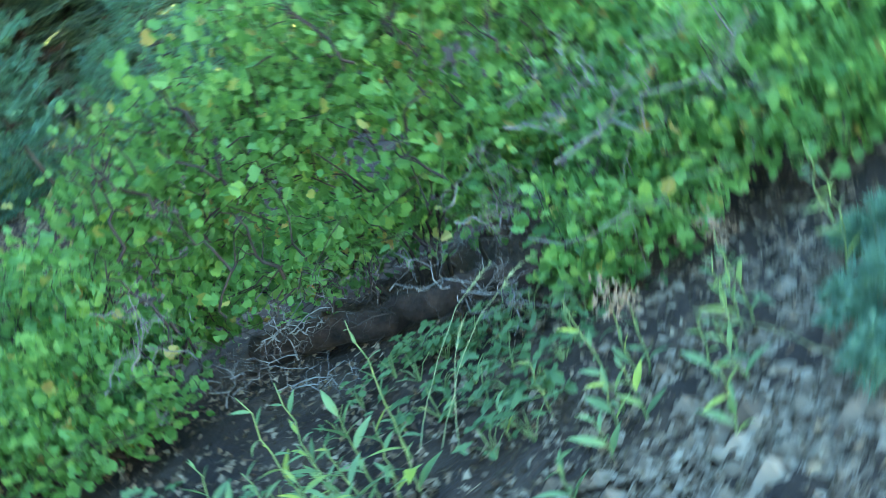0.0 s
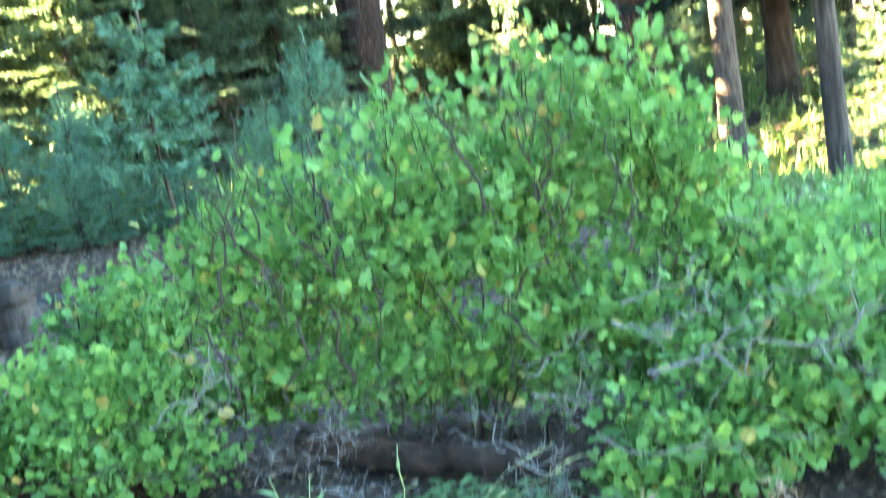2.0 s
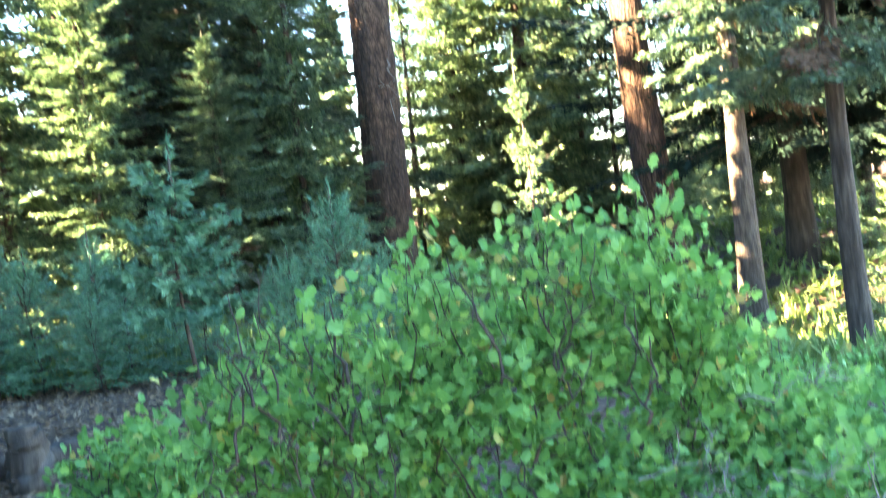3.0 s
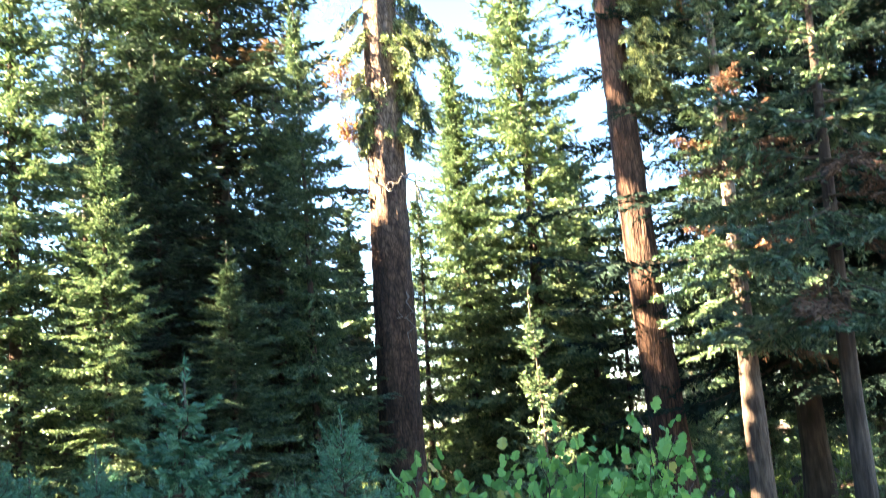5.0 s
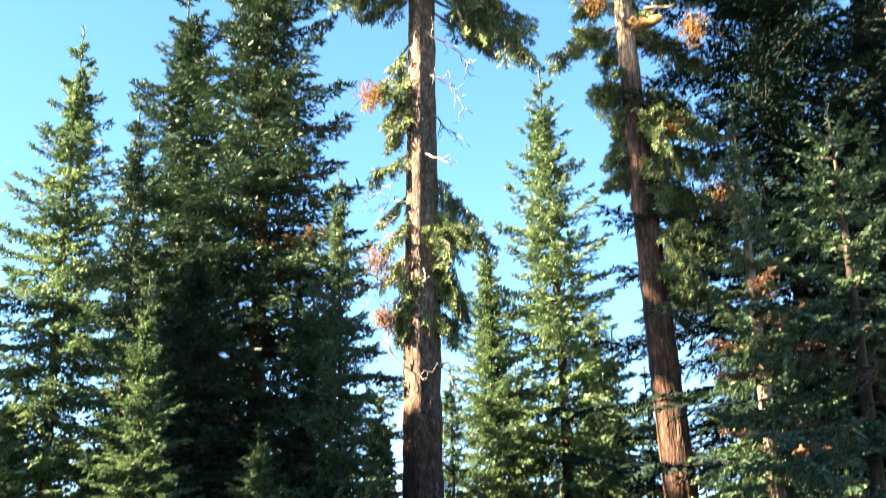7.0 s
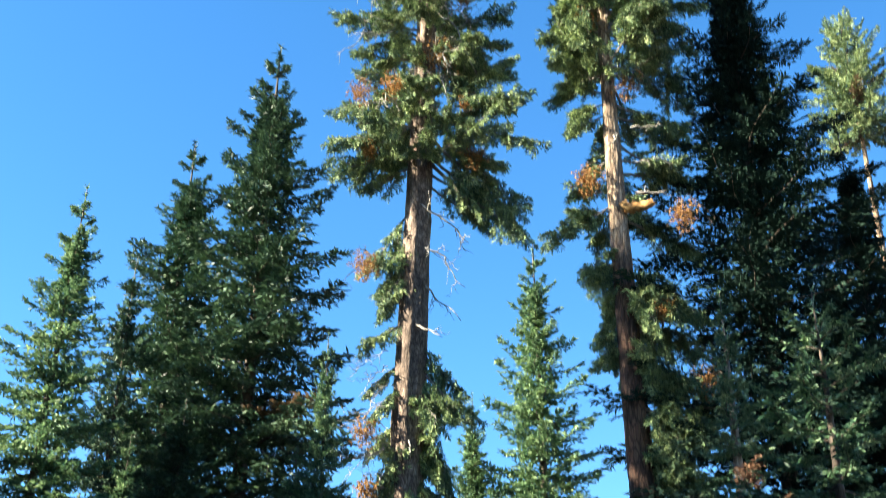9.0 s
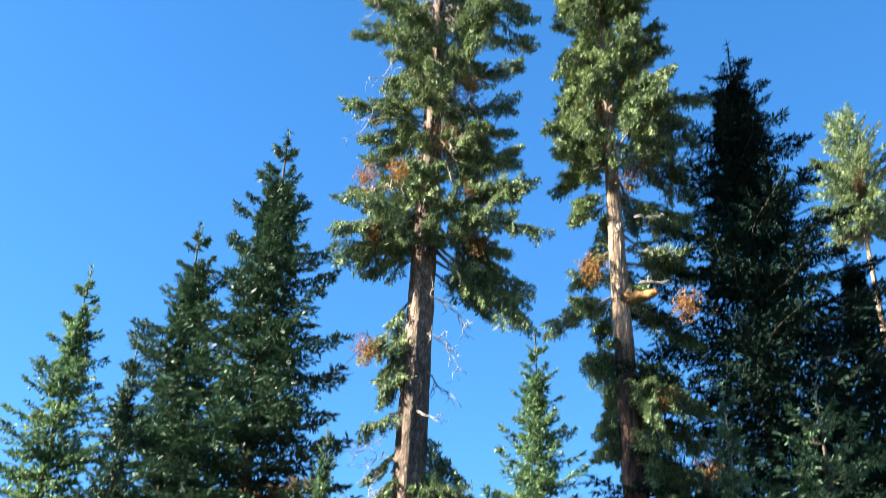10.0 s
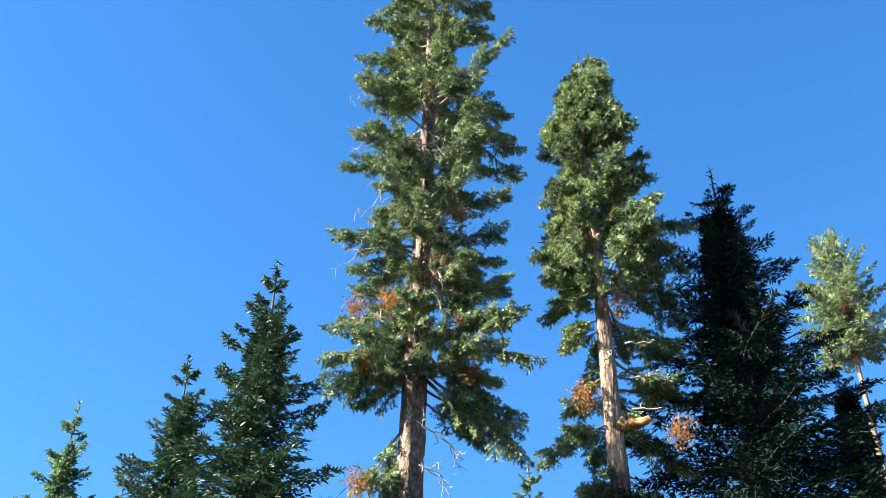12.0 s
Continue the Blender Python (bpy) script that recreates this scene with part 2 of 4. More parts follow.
class Geo:
    """Collects triangles, each lot with a material."""

    def __init__(self):
        self.v, self.t, self.m, self.n = [], [], [], 0

    def add(self, v, t, m=0):
        v, t = np.asarray(v, float), np.asarray(t, int)
        if len(v) == 0 or len(t) == 0:
            return self
        self.v.append(v), self.t.append(t + self.n), self.m.append(np.full(len(t), m))
        self.n += len(v)
        return self

    def mesh(self, name, mats, smooth=False):
        v, t, m = np.concatenate(self.v), np.concatenate(self.t), np.concatenate(self.m)
        me = bpy.data.meshes.new(name)
        me.vertices.add(len(v)), me.loops.add(3 * len(t)), me.polygons.add(len(t))
        me.vertices.foreach_set("co", v.astype(np.float32).ravel())
        me.loops.foreach_set("vertex_index", t.astype(np.int32).ravel())
        me.polygons.foreach_set("loop_start", np.arange(0, 3 * len(t), 3, dtype=np.int32))
        me.polygons.foreach_set("material_index", m.astype(np.int32))
        me.polygons.foreach_set("use_smooth", np.full(len(t), smooth))
        for mat in mats:
            me.materials.append(mat)
        me.update(calc_edges=True)
        return me


def thing(name, place, label, category, group="", kind="", turn=0.0):
    ob = new(name)
    ob.matrix_basis = pose(*place, 0, 0, turn)
    ob.empty_display_size = 0.2
    return tagged(ob, label, category, group, kind)


def part(name, mesh, parent, label="", m=None):
    ob = new(name, mesh)
    ob.parent = parent
    if m is not None:
        ob.matrix_basis = m
    return tagged(ob, label)


def unit(v):
    return v / (np.linalg.norm(v, axis=-1, keepdims=True) + 1e-9)


def blades(rng, base, along, count, length, width, spread=0.8, flat=1.0):
    """Needle tufts: count narrow triangles round each base point, leaning along its direction."""
    n = len(base)
    b, a = np.repeat(base, count, 0), np.repeat(along, count, 0)
    d = unit(a + spread * rng.normal(size=(n * count, 3)) * np.array([1, 1, flat]))
    face = rng.normal(size=(n * count, 3)) * np.array([flat, flat, 1.0])
    side = unit(np.cross(d, face))
    ln = (length * rng.uniform(0.7, 1.3, n * count))[:, None]
    w = (width * rng.uniform(0.7, 1.3, n * count))[:, None]
    v = np.stack([b - side * w / 2, b + side * w / 2, b + d * ln], 1).reshape(-1, 3)
    return v, np.arange(3 * n * count).reshape(-1, 3)


def shoots(rng, base, along, count, length, width, spread=0.7, flat=0.35):
    """Flat needle-covered shoots: count lozenges round each base point, mostly facing up."""
    n = len(base) * count
    b, a = np.repeat(base, count, 0), np.repeat(along, count, 0)
    d = unit(a + spread * rng.normal(size=(n, 3)) * np.array([1, 1, flat]))
    side = unit(np.cross(d, rng.normal(size=(n, 3)) * np.array([flat, flat, 1.0]) + [0, 0, 0.6]))
    ln = (length * rng.uniform(0.6, 1.35, n))[:, None]
    w = (width * rng.uniform(0.7, 1.3, n))[:, None]
    sag = np.array([0, 0, -1.0]) * w * rng.uniform(0.1, 0.5, (n, 1))
    v = np.stack([b, b + d * ln * 0.5 - side * w / 2 + sag, b + d * ln, b + d * ln * 0.5 + side * w / 2 + sag], 1).reshape(-1, 3)
    k = 4 * np.arange(n)[:, None]
    return v, np.concatenate([k + [0, 1, 2], k + [0, 2, 3]], 1).reshape(-1, 3)


def fronds(rng, base, along, face, count, length, width):
    """Flat feathered sprays: at each base point shoots to both sides of the twig, in the plane of the spray, and one ahead."""
    n = len(base)
    across = unit(np.cross(face, along))
    lots = []
    for k in range(count):
        turn = ((-1) ** k * rng.uniform(0.5, 1.15, n) * (k < count - 1))[:, None]
        d = unit(np.cos(turn) * along + np.sin(turn) * across + 0.16 * rng.normal(size=(n, 3)))
        up = unit(face + 0.42 * rng.normal(size=(n, 3)))
        side = unit(np.cross(d, up))
        ln = (length * rng.uniform(0.65, 1.3, n))[:, None]
        w = (width * rng.uniform(0.7, 1.25, n))[:, None]
        b = base + along * rng.uniform(-0.4, 0.4, (n, 1)) * length
        mid = b + d * ln * 0.45
        lots.append(np.stack([b, mid - side * w / 2 + up * w * 0.3, b + d * ln, mid + side * w / 2 + up * w * 0.3], 1))
    v = np.concatenate(lots).reshape(-1, 3)
    k = 4 * np.arange(n * count)[:, None]
    return v, np.concatenate([k + [0, 1, 2], k + [0, 2, 3]], 1).reshape(-1, 3)


def branch(rng, length, droop=0.15, tip_up=0.1, twigs=16, tuft=0.13, count=5, needle=0.12, width=0.022, bare=0.2, wood=0.02, flat=0.5, reach=0.42, hang=0.12):
    """One conifer branch along +x: wood, and flat feathered twigs on both sides of it."""
    s = np.linspace(0, 1, 7)
    bend = lambda q: np.stack([q * length, 0.06 * length * np.sin(q * 5 + rng_phase), length * (-droop * q**1.3 + tip_up * q**3)], -1)
    rng_phase = rng.uniform(0, 6)
    wv, wt = tube(bend(s), wood * (1.05 - s) * (0.5 + 0.3 * length), 4)
    bases, dirs, faces = [], [], []
    for i in range(twigs):
        q = bare + (1 - bare) * (i + rng.uniform(0.1, 0.9)) / twigs
        here, ahead = bend(np.array(q)), unit(bend(np.array(q + 0.02)) - bend(np.array(q)))
        side = np.array([0, 1.0 if i % 2 else -1.0, 0])
        d = unit(ahead * rng.uniform(0.6, 1.0) + side * rng.uniform(0.5, 1.0) + np.array([0, 0, rng.uniform(-0.3, 0.2) * (0.5 + flat)]))
        ln = length * reach * (1.12 - q) ** 0.6 * rng.uniform(0.55, 1.2)
        k = max(2, int(ln / tuft) + 1)
        f = (np.arange(k) + 0.6) / k
        pts = here + d * (f * ln)[:, None] + np.array([0, 0, -1.0]) * (hang * ln * f**2)[:, None]
        way = unit(d + np.array([0, 0, -2.0 * hang]) * f[:, None])
        bases.append(pts), dirs.append(way), faces.append(np.repeat(unit(np.array([0, 0, 1.0]) + flat * rng.normal(size=3))[None], k, 0))
    lead = bend(np.linspace(0.4, 1, max(3, int(length * 0.6 / tuft))))
    bases.append(lead), dirs.append(np.repeat([[0.98, 0, 0.12]], len(lead), 0)), faces.append(np.repeat([[0.0, 0, 1.0]], len(lead), 0))
    fv, ft = fronds(rng, np.concatenate(bases), np.concatenate(dirs), np.concatenate(faces), count, needle, width)
    return (wv, wt), (fv, ft)


def bough(rng, length):
    """An old fir's bough along +x: a crooked bare limb ending in dense drooping sprays."""
    s = np.linspace(0, 1, 9)
    kink = rng.normal(size=(9, 2)).cumsum(0) * 0.012 * length
    line = np.stack([s * length, kink[:, 0], length * (-0.26 * s**1.2 + 0.12 * s**3) + kink[:, 1]], 1)
    wood, leaf = [tube(line, 0.045 * (1.08 - s) * (0.35 + 0.3 * length), 5)], []
    n = int(6 + 4.2 * length)
    for i in range(n):
        q = min(1.0, 0.3 + 0.72 * (i + rng.uniform(0, 1)) / n)
        at = np.array([np.interp(q, s, line[:, k]) for k in range(3)])
        ln = (0.38 + 0.1 * length) * rng.uniform(0.6, 1.25)
        head = rng.uniform(0.3, 1.15) * (1 if i % 2 else -1) * (1.05 - 0.7 * q)
        (wv, wt), (fv, ft) = branch(rng, ln, 0.35, 0.1, int(6 + ln * 10), 0.085, 6, 0.125, 0.03, 0.05, 0.02, 0.5, 0.42, 0.5)
        pitch, roll = rng.uniform(-0.6, 0.5), rng.uniform(-0.8, 0.8)
        wood.append((placed(wv, at, head, pitch, roll), wt)), leaf.append((placed(fv, at, head, pitch, roll), ft))
    g = Geo()
    for v, t in wood:
        g.add(v, t, 0)
    for v, t in leaf:
        g.add(v, t, 1)
    return g


def placed(v, at, heading, pitch, roll=0.0, scale=1.0):
    m = np.array((Matrix.Rotation(heading, 3, "Z") @ Matrix.Rotation(-pitch, 3, "Y") @ Matrix.Rotation(roll, 3, "X")))
    return (v * scale) @ m.T + at


def trunk_points(rng, height, wobble=0.02, lean=(0, 0), n=14, sweep=0.0):
    s = np.linspace(0, 1, n)
    ph = rng.uniform(0, 6, 2)
    off = np.stack([np.sin(s * 4 + ph[0]) - np.sin(ph[0]), np.sin(s * 5 + ph[1]) - np.sin(ph[1])], 1) * wobble
    off[:, 0] += sweep * np.exp(-s * height / 6.0)   # a foot swept to one side
    return np.concatenate([off + np.outer(s, lean), (s * height)[:, None]], 1)


def trunk_mesh(name, rng, height, radius, mat, wobble=0.05, lean=(0, 0), top=0.12, sides=14, rings=40, sweep=0.0):
    """A tapered trunk with a root flare and bark ridges."""
    p = trunk_points(rng, height, wobble, lean, rings, sweep)
    s = np.linspace(0, 1, rings)
    r = radius * (1 - s) ** 0.75 * (1 - top) + radius * top * (1 - s * 0.9) + 0.25 * radius * np.exp(-s * height / (1.2 * radius + 0.05))
    v, t = tube(p, r, sides)
    ax = np.repeat(p, sides, 0)
    ang = np.tile(np.arange(sides), rings)
    ridge = 1 + 0.06 * rng.normal(size=sides)[ang] + 0.03 * rng.normal(size=len(v))
    v = ax + (v - ax) * ridge[:, None]
    return Geo().add(v, t).mesh(name, [mat], smooth=True), p


def fir(name, height, radius, base, seed, per_m=10.0, needle=0.16, width=0.05, count=8, mat=None, trunk_r=None, bark=None,
        shape=0.8, droop=0.18, dead=0.015, tuft=0.14, sparse=0.0, top_pitch=0.6, ragged=0.25, flat=0.32, tw=7, reach=0.3, heart=34):
    """Trunk mesh and crown mesh of a fir of unit placement. base: height of the lowest branches."""
    rng = np.random.default_rng(seed)
    trunk, path = trunk_mesh(name + "_trunk", rng, height, trunk_r or height * 0.0105, bark or M_GREYBARK, 0.05, sides=9, rings=18)
    lots = {}
    for ln in (0.3, 0.6, 1.0, 1.5, 2.1, 2.8, 3.6):
        lots[ln] = [branch(rng, ln, droop, 0.16, max(3, int(2 + 0.4 * tw + ln * tw)), tuft, count, needle * min(1, 0.5 + 0.3 * ln), width * min(1, 0.5 + 0.3 * ln), 0.06, 0.02, flat, reach) for _ in range(4)]
    g, sizes = Geo(), np.array(list(lots))
    ring = 6   # boughs stand in whorls, a dark gap between one layer and the next
    tiers = max(4, int((height - base) * per_m / ring))
    for tier in range(tiers):
        f0 = (tier + rng.uniform(-0.2, 0.2)) / tiers
        turn = rng.uniform(0, 6.28)
        for i in range(ring):
            f = min(0.99, max(0.0, f0 + rng.normal() * 0.18 / tiers))
            z = base + (height - base) * f**1.08
            prof = (1 - f) ** shape * (0.55 + 0.45 * min(1, f * 5 + 0.3))
            ln = radius * prof * rng.uniform(1 - ragged, 1 + ragged) + 0.12
            if rng.uniform() < sparse:
                continue
            key = sizes[np.argmin(abs(sizes - ln))]
            (wv, wt), (fv, ft) = lots[key][rng.integers(4)]
            at = np.array([np.interp(z, path[:, 2], path[:, 0]), np.interp(z, path[:, 2], path[:, 1]), z])
            head, pitch, roll = turn + i * 6.283 / ring + rng.uniform(-0.3, 0.3), -0.2 + (top_pitch + 0.2) * f**1.5 + rng.uniform(-0.1, 0.1), rng.uniform(-0.25, 0.25)
            g.add(placed(wv, at, head, pitch, roll, ln / key), wt, 1)
            g.add(placed(fv, at, head, pitch, roll, ln / key), ft, 2 if rng.uniform() < dead and f < 0.7 else 0)
    inner = int((height - base) * heart)
    fz = rng.uniform(0, 0.93, inner)
    ang, rr = rng.uniform(0, 6.28, inner), radius * (1 - fz) ** shape * rng.uniform(0.05, 0.5, inner)
    hub = np.stack([rr * np.cos(ang), rr * np.sin(ang), base + (height - base) * fz - 0.1 * rr], 1)
    out = np.stack([np.cos(ang), np.sin(ang), 0 * ang - 0.15], 1)
    g.add(*shoots(rng, hub, out, 6, needle, width * 1.25, 0.8, 0.5), 0)
    lead = np.array([[0, 0, height * 0.985 - 0.3], [0, 0, height + 0.25]]) + [path[-1, 0], path[-1, 1], 0]
    g.add(*tube(lead, [0.03, 0.008], 4), 1)
    tips = np.linspace(lead[0], lead[1], 5)
    g.add(*blades(rng, tips, np.repeat([[0, 0, 0.8]], 5, 0), 8, needle, width), 0)
    crown = g.mesh(name + "_crown", [mat or M_NEEDLE, M_LIMB, M_DEADNEEDLE])
    return trunk, crown


def plant_fir(kind, place, scale, turn, label, name="fir_tree", group="firs of the forest", wide=1.0, category="fir tree"):
    t, c = kind
    ob = thing(name, (place[0], place[1], gz(place[0], place[1]) - 0.03), label, category, group, turn=turn)
    tall = max(v.co.z for v in t.vertices) * scale   # a tree in the hollow is as much taller as it stands lower
    ob.scale = (scale * wide, scale * wide, scale * (1 - gz(place[0], place[1]) / tall))
    part("trunk", t, ob, "")
    part("crown", c, ob, "")
    return ob


# ---- ground ----
def ground_height(x, y):
    """Gentle rises and ruts of the forest floor."""
    near = np.exp(-((x * x + (y - 4) ** 2) / 300))
    return (0.05 * np.sin(x * 0.9 + 1) * np.cos(y * 0.7) + 0.03 * np.sin(x * 2.3 + y * 1.9)) * near - 1.3 * np.exp(-((x - 7) ** 2 / 30 + (y - 19) ** 2 / 110))


def ground_mesh():
    xs = np.unique(np.concatenate([np.linspace(-7, 7, 110), np.linspace(-60, 60, 61), [-1500, -500, -200, -100, 100, 200, 500, 1500]]))
    ys = np.unique(np.concatenate([np.linspace(0.5, 16, 120), np.linspace(-60, 80, 71), [-1500, -500, -150, 120, 200, 500, 1500]]))
    gx, gy = np.meshgrid(xs, ys)
    rng = np.random.default_rng(3)
    fine = rng.normal(size=gx.shape) * 0.016 * ((abs(gx) < 7) & (gy > 0.5) & (gy < 16))
    v = np.stack([gx, gy, ground_height(gx, gy) + fine], -1).reshape(-1, 3)
    nx, ny = len(xs), len(ys)
    i, j = np.meshgrid(np.arange(ny - 1), np.arange(nx - 1), indexing="ij")
    a = (i * nx + j).ravel()
    return Geo().add(v, np.concatenate([np.stack([a, a + 1, a + nx + 1], 1), np.stack([a, a + nx + 1, a + nx], 1)])).mesh("ground", [M_SOIL], True)


ground = tagged(new("ground", ground_mesh()), "dark brown forest soil with dry litter and pale stones", "ground", kind="structure")


def gz(x, y):
    return float(ground_height(np.array(float(x)), np.array(float(y))))


# ---- forest trees ----
FIR_A = fir("broad_fir", 20, 3.6, 0.4, 11, per_m=9.5, count=7, tuft=0.15, needle=0.175, width=0.05, tw=7.2, heart=150, reach=0.34)
FIR_C = fir("open_fir", 18, 3.0, 6.4, 13, per_m=10, sparse=0.05, ragged=0.4, dead=0.1, count=6, tuft=0.14, needle=0.165, width=0.048, bark=M_SUNTOPBARK, trunk_r=0.4, tw=8.5)
FIR_L = fir("light_fir", 15, 2.8, 0.2, 19, per_m=11, count=7, tuft=0.14, needle=0.155, width=0.046, mat=M_YOUNGSUNLIT, dead=0.0, tw=8.5, heart=150, reach=0.34)
FIR_Y = fir("young_fir", 5, 1.25, 0.15, 14, per_m=14, needle=0.1, width=0.036, count=5, tuft=0.1, mat=M_YOUNGSUNLIT, droop=0.02, dead=0.0, shape=0.9)
FIR_D = fir("shaded_fir", 22, 4.2, 3.0, 15, per_m=8.5, shape=0.75, dead=0.0, count=9, tuft=0.14, needle=0.15, width=0.034, mat=M_SHADENEEDLE, tw=6.5, reach=0.36, heart=420)
FIR_E = fir("low_dark_fir", 11, 2.9, 4.6, 25, per_m=11, shape=0.7, dead=0.16, count=6, tuft=0.13, needle=0.15, width=0.045, trunk_r=0.21)
FIR_P = fir("young_pine", 2.4, 0.8, 0.25, 17, per_m=26, needle=0.13, width=0.022, tuft=0.12, count=6, mat=M_PINE, droop=-0.1, dead=0.0, shape=0.6, top_pitch=1.0, flat=0.8)
PINE = fir("tall_pine", 25, 2.2, 17.5, 18, per_m=13, shape=0.4, count=5, tuft=0.18, needle=0.22, width=0.05, mat=M_YOUNGSUNLIT, droop=-0.05, flat=0.8, bark=M_REDBARK, dead=0.08)
TIERED = fir("tiered_pine", 2.35, 0.68, 1.05, 24, per_m=24, needle=0.11, width=0.038, tuft=0.06, count=13, mat=M_PINE, droop=-0.05, dead=0.0, shape=0.55, trunk_r=0.03, flat=0.8)
ROUND_PINE = fir("round_pine", 25, 1.7, 20.6, 28, per_m=22, shape=0.4, count=8, tuft=0.12, needle=0.15, width=0.04, mat=M_OLDNEEDLE, droop=-0.05, flat=0.8, bark=M_REDBARK, dead=0.06)
MID = fir("forest_fir", 18, 3.0, 0.3, 26, per_m=7.5, count=7, tuft=0.19, needle=0.2, width=0.055, tw=6.5, heart=110)
MID_L = fir("sunlit_forest_fir", 12, 2.4, 0.2, 27, per_m=9, count=7, tuft=0.17, needle=0.175, width=0.05, tw=6, mat=M_YOUNGSUNLIT, dead=0.0, heart=90)
FAR = fir("far_fir", 20, 3.5, 0.2, 16, per_m=2.2, needle=0.7, width=0.45, count=2, tuft=0.75, tw=3, reach=0.42)

plant_fir(FIR_L, (-6.75, 20.9, 0), 13.6 / 15, 10, "tall slim sunlit fir with pale flecked trunk")
plant_fir(MID, (-7.7, 29.0, 0), 16.2 / 18, 80, "slender dark fir standing behind brighter firs", wide=0.8)
plant_fir(FIR_A, (-7.0, 32.0, 0), 21.9 / 20, 30, "dark green fir with dense drooping branches", wide=1.2)
plant_fir(FIR_A, (-4.5, 30.5, 0), 24.6 / 20, 150, "tall dark green fir with visible grey trunk", wide=1.2)
plant_fir(FIR_L, (-4.75, 19.4, 0), 7.9 / 15, 20, "young light green fir in the sun", wide=1.05)
plant_fir(FIR_L, (-1.8, 24.0, 0), 11.8 / 15, 200, "yellow-green sunlit fir beside a tall trunk", wide=0.72)
plant_fir(FIR_L, (4.56, 38.0, 0), 21.6 / 15, 250, "narrow sunlit fir against the bright sky", wide=1.05)
plant_fir(FIR_L, (2.29, 38.0, 0), 15.6 / 15, 300, "distant yellow-green sunlit fir")
plant_fir(FIR_Y, (1.96, 17.0, 0), 3.64 / 5, 70, "small pale young fir with upright leader")
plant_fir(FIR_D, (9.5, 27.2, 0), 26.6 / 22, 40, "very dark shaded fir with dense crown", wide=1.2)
plant_fir(FIR_A, (-5.0, 24.6, 0), 10.5 / 20, 200, "shaded fir with low sweeping boughs", wide=1.5)
plant_fir(FIR_A, (-2.6, 26.3, 0), 10.0 / 20, 260, "dark shaded fir with brown inner boughs", wide=1.5)
plant_fir(FIR_A, (-2.9, 20.5, 0), 5.5 / 20, 20, "small dark fir in deep shade", wide=1.6)
plant_fir(FIR_C, (6.2, 20.6, 0), 11.5 / 18, 10, "fir with trunk coloured sunlit higher up and brown dead boughs", wide=0.95)
plant_fir(ROUND_PINE, (18.7, 40.0, 0), 34.5 / 25, 0, "tall pine with rounded sunlit top", name="pine_tree", category="pine tree", wide=0.85)
plant_fir(FIR_E, (5.9, 15.1, 0), 0.8, 90, "fir with bare lower trunk and low dark boughs")


def limb_curve(rng, start, end, sag, n=8, rough=0.03):
    """A crooked line from start to end, sagging below the chord."""
    a, b = np.array(start, float), np.array(end, float)
    q = np.linspace(0, 1, n)[:, None]
    p = a + (b - a) * q - np.array([0, 0, 1.0]) * sag * 4 * q * (1 - q)
    p[1:-1] += rng.normal(size=(n - 2, 3)) * rough * np.linalg.norm(b - a)
    return p


def dead_limb(rng, start, end, radius, sag=0.0, forks=4, rough=0.03, reach=0.45, depth=1):
    """A bare dead branch with crooked forks."""
    p = limb_curve(rng, start, end, sag, 9, rough)
    g = Geo().add(*tube(p, np.linspace(radius, radius * 0.3, 9), 6))
    span = np.linalg.norm(p[-1] - p[0])
    for _ in range(forks):
        i = rng.integers(2, 8)
        d = unit(p[i] - p[i - 1]) * 0.7 + unit(rng.normal(size=3)) * 0.8
        tip = p[i] + unit(d) * span * reach * rng.uniform(0.4, 1.0)
        q = limb_curve(rng, p[i], tip, sag * 0.3, 6, rough * 1.5)
        g.add(*tube(q, np.linspace(radius * 0.5, radius * 0.15, 6), 5))
        for _ in range(2 if depth else 0):
            j = rng.integers(2, 6)
            e = q[j] + unit(unit(q[j] - q[j - 1]) * 0.6 + unit(rng.normal(size=3)) * 0.8) * span * reach * rng.uniform(0.2, 0.45)
            g.add(*tube(limb_curve(rng, q[j], e, 0, 5, rough), np.linspace(radius * 0.3, radius * 0.1, 5), 4))
    return g


def broom(rng, radius, n=170):
    """A hanging clump of dead needles on fine twigs."""
    c = rng.normal(size=(n, 3)) * radius * np.array([0.36, 0.36, 0.4])
    g = Geo().add(*blades(rng, c, unit(rng.normal(size=(n, 3)) + [0, 0, -0.7]), 9, 0.09, 0.022, 0.6), 0)
    for _ in range(9):
        g.add(*tube(limb_curve(rng, (0, 0, radius), rng.normal(size=3) * radius * 0.8, 0, 5, 0.1), [0.012, 0.01, 0.008, 0.006, 0.004], 4), 1)
    return g.mesh("dead_needle_clump", [M_BROOM, M_LIMB])


BOUGH_SIZES = np.array([0.8, 1.4, 2.0, 2.8, 3.6])
rng = np.random.default_rng(20)
BOUGHS = {}
for ln in BOUGH_SIZES:
    for k in range(4):
        BOUGHS[ln, k] = bough(rng, ln).mesh("bough", [M_OLDLIMB, M_OLDNEEDLE])
BROOMS = [broom(rng, r) for r in (0.34, 0.48, 0.66)]


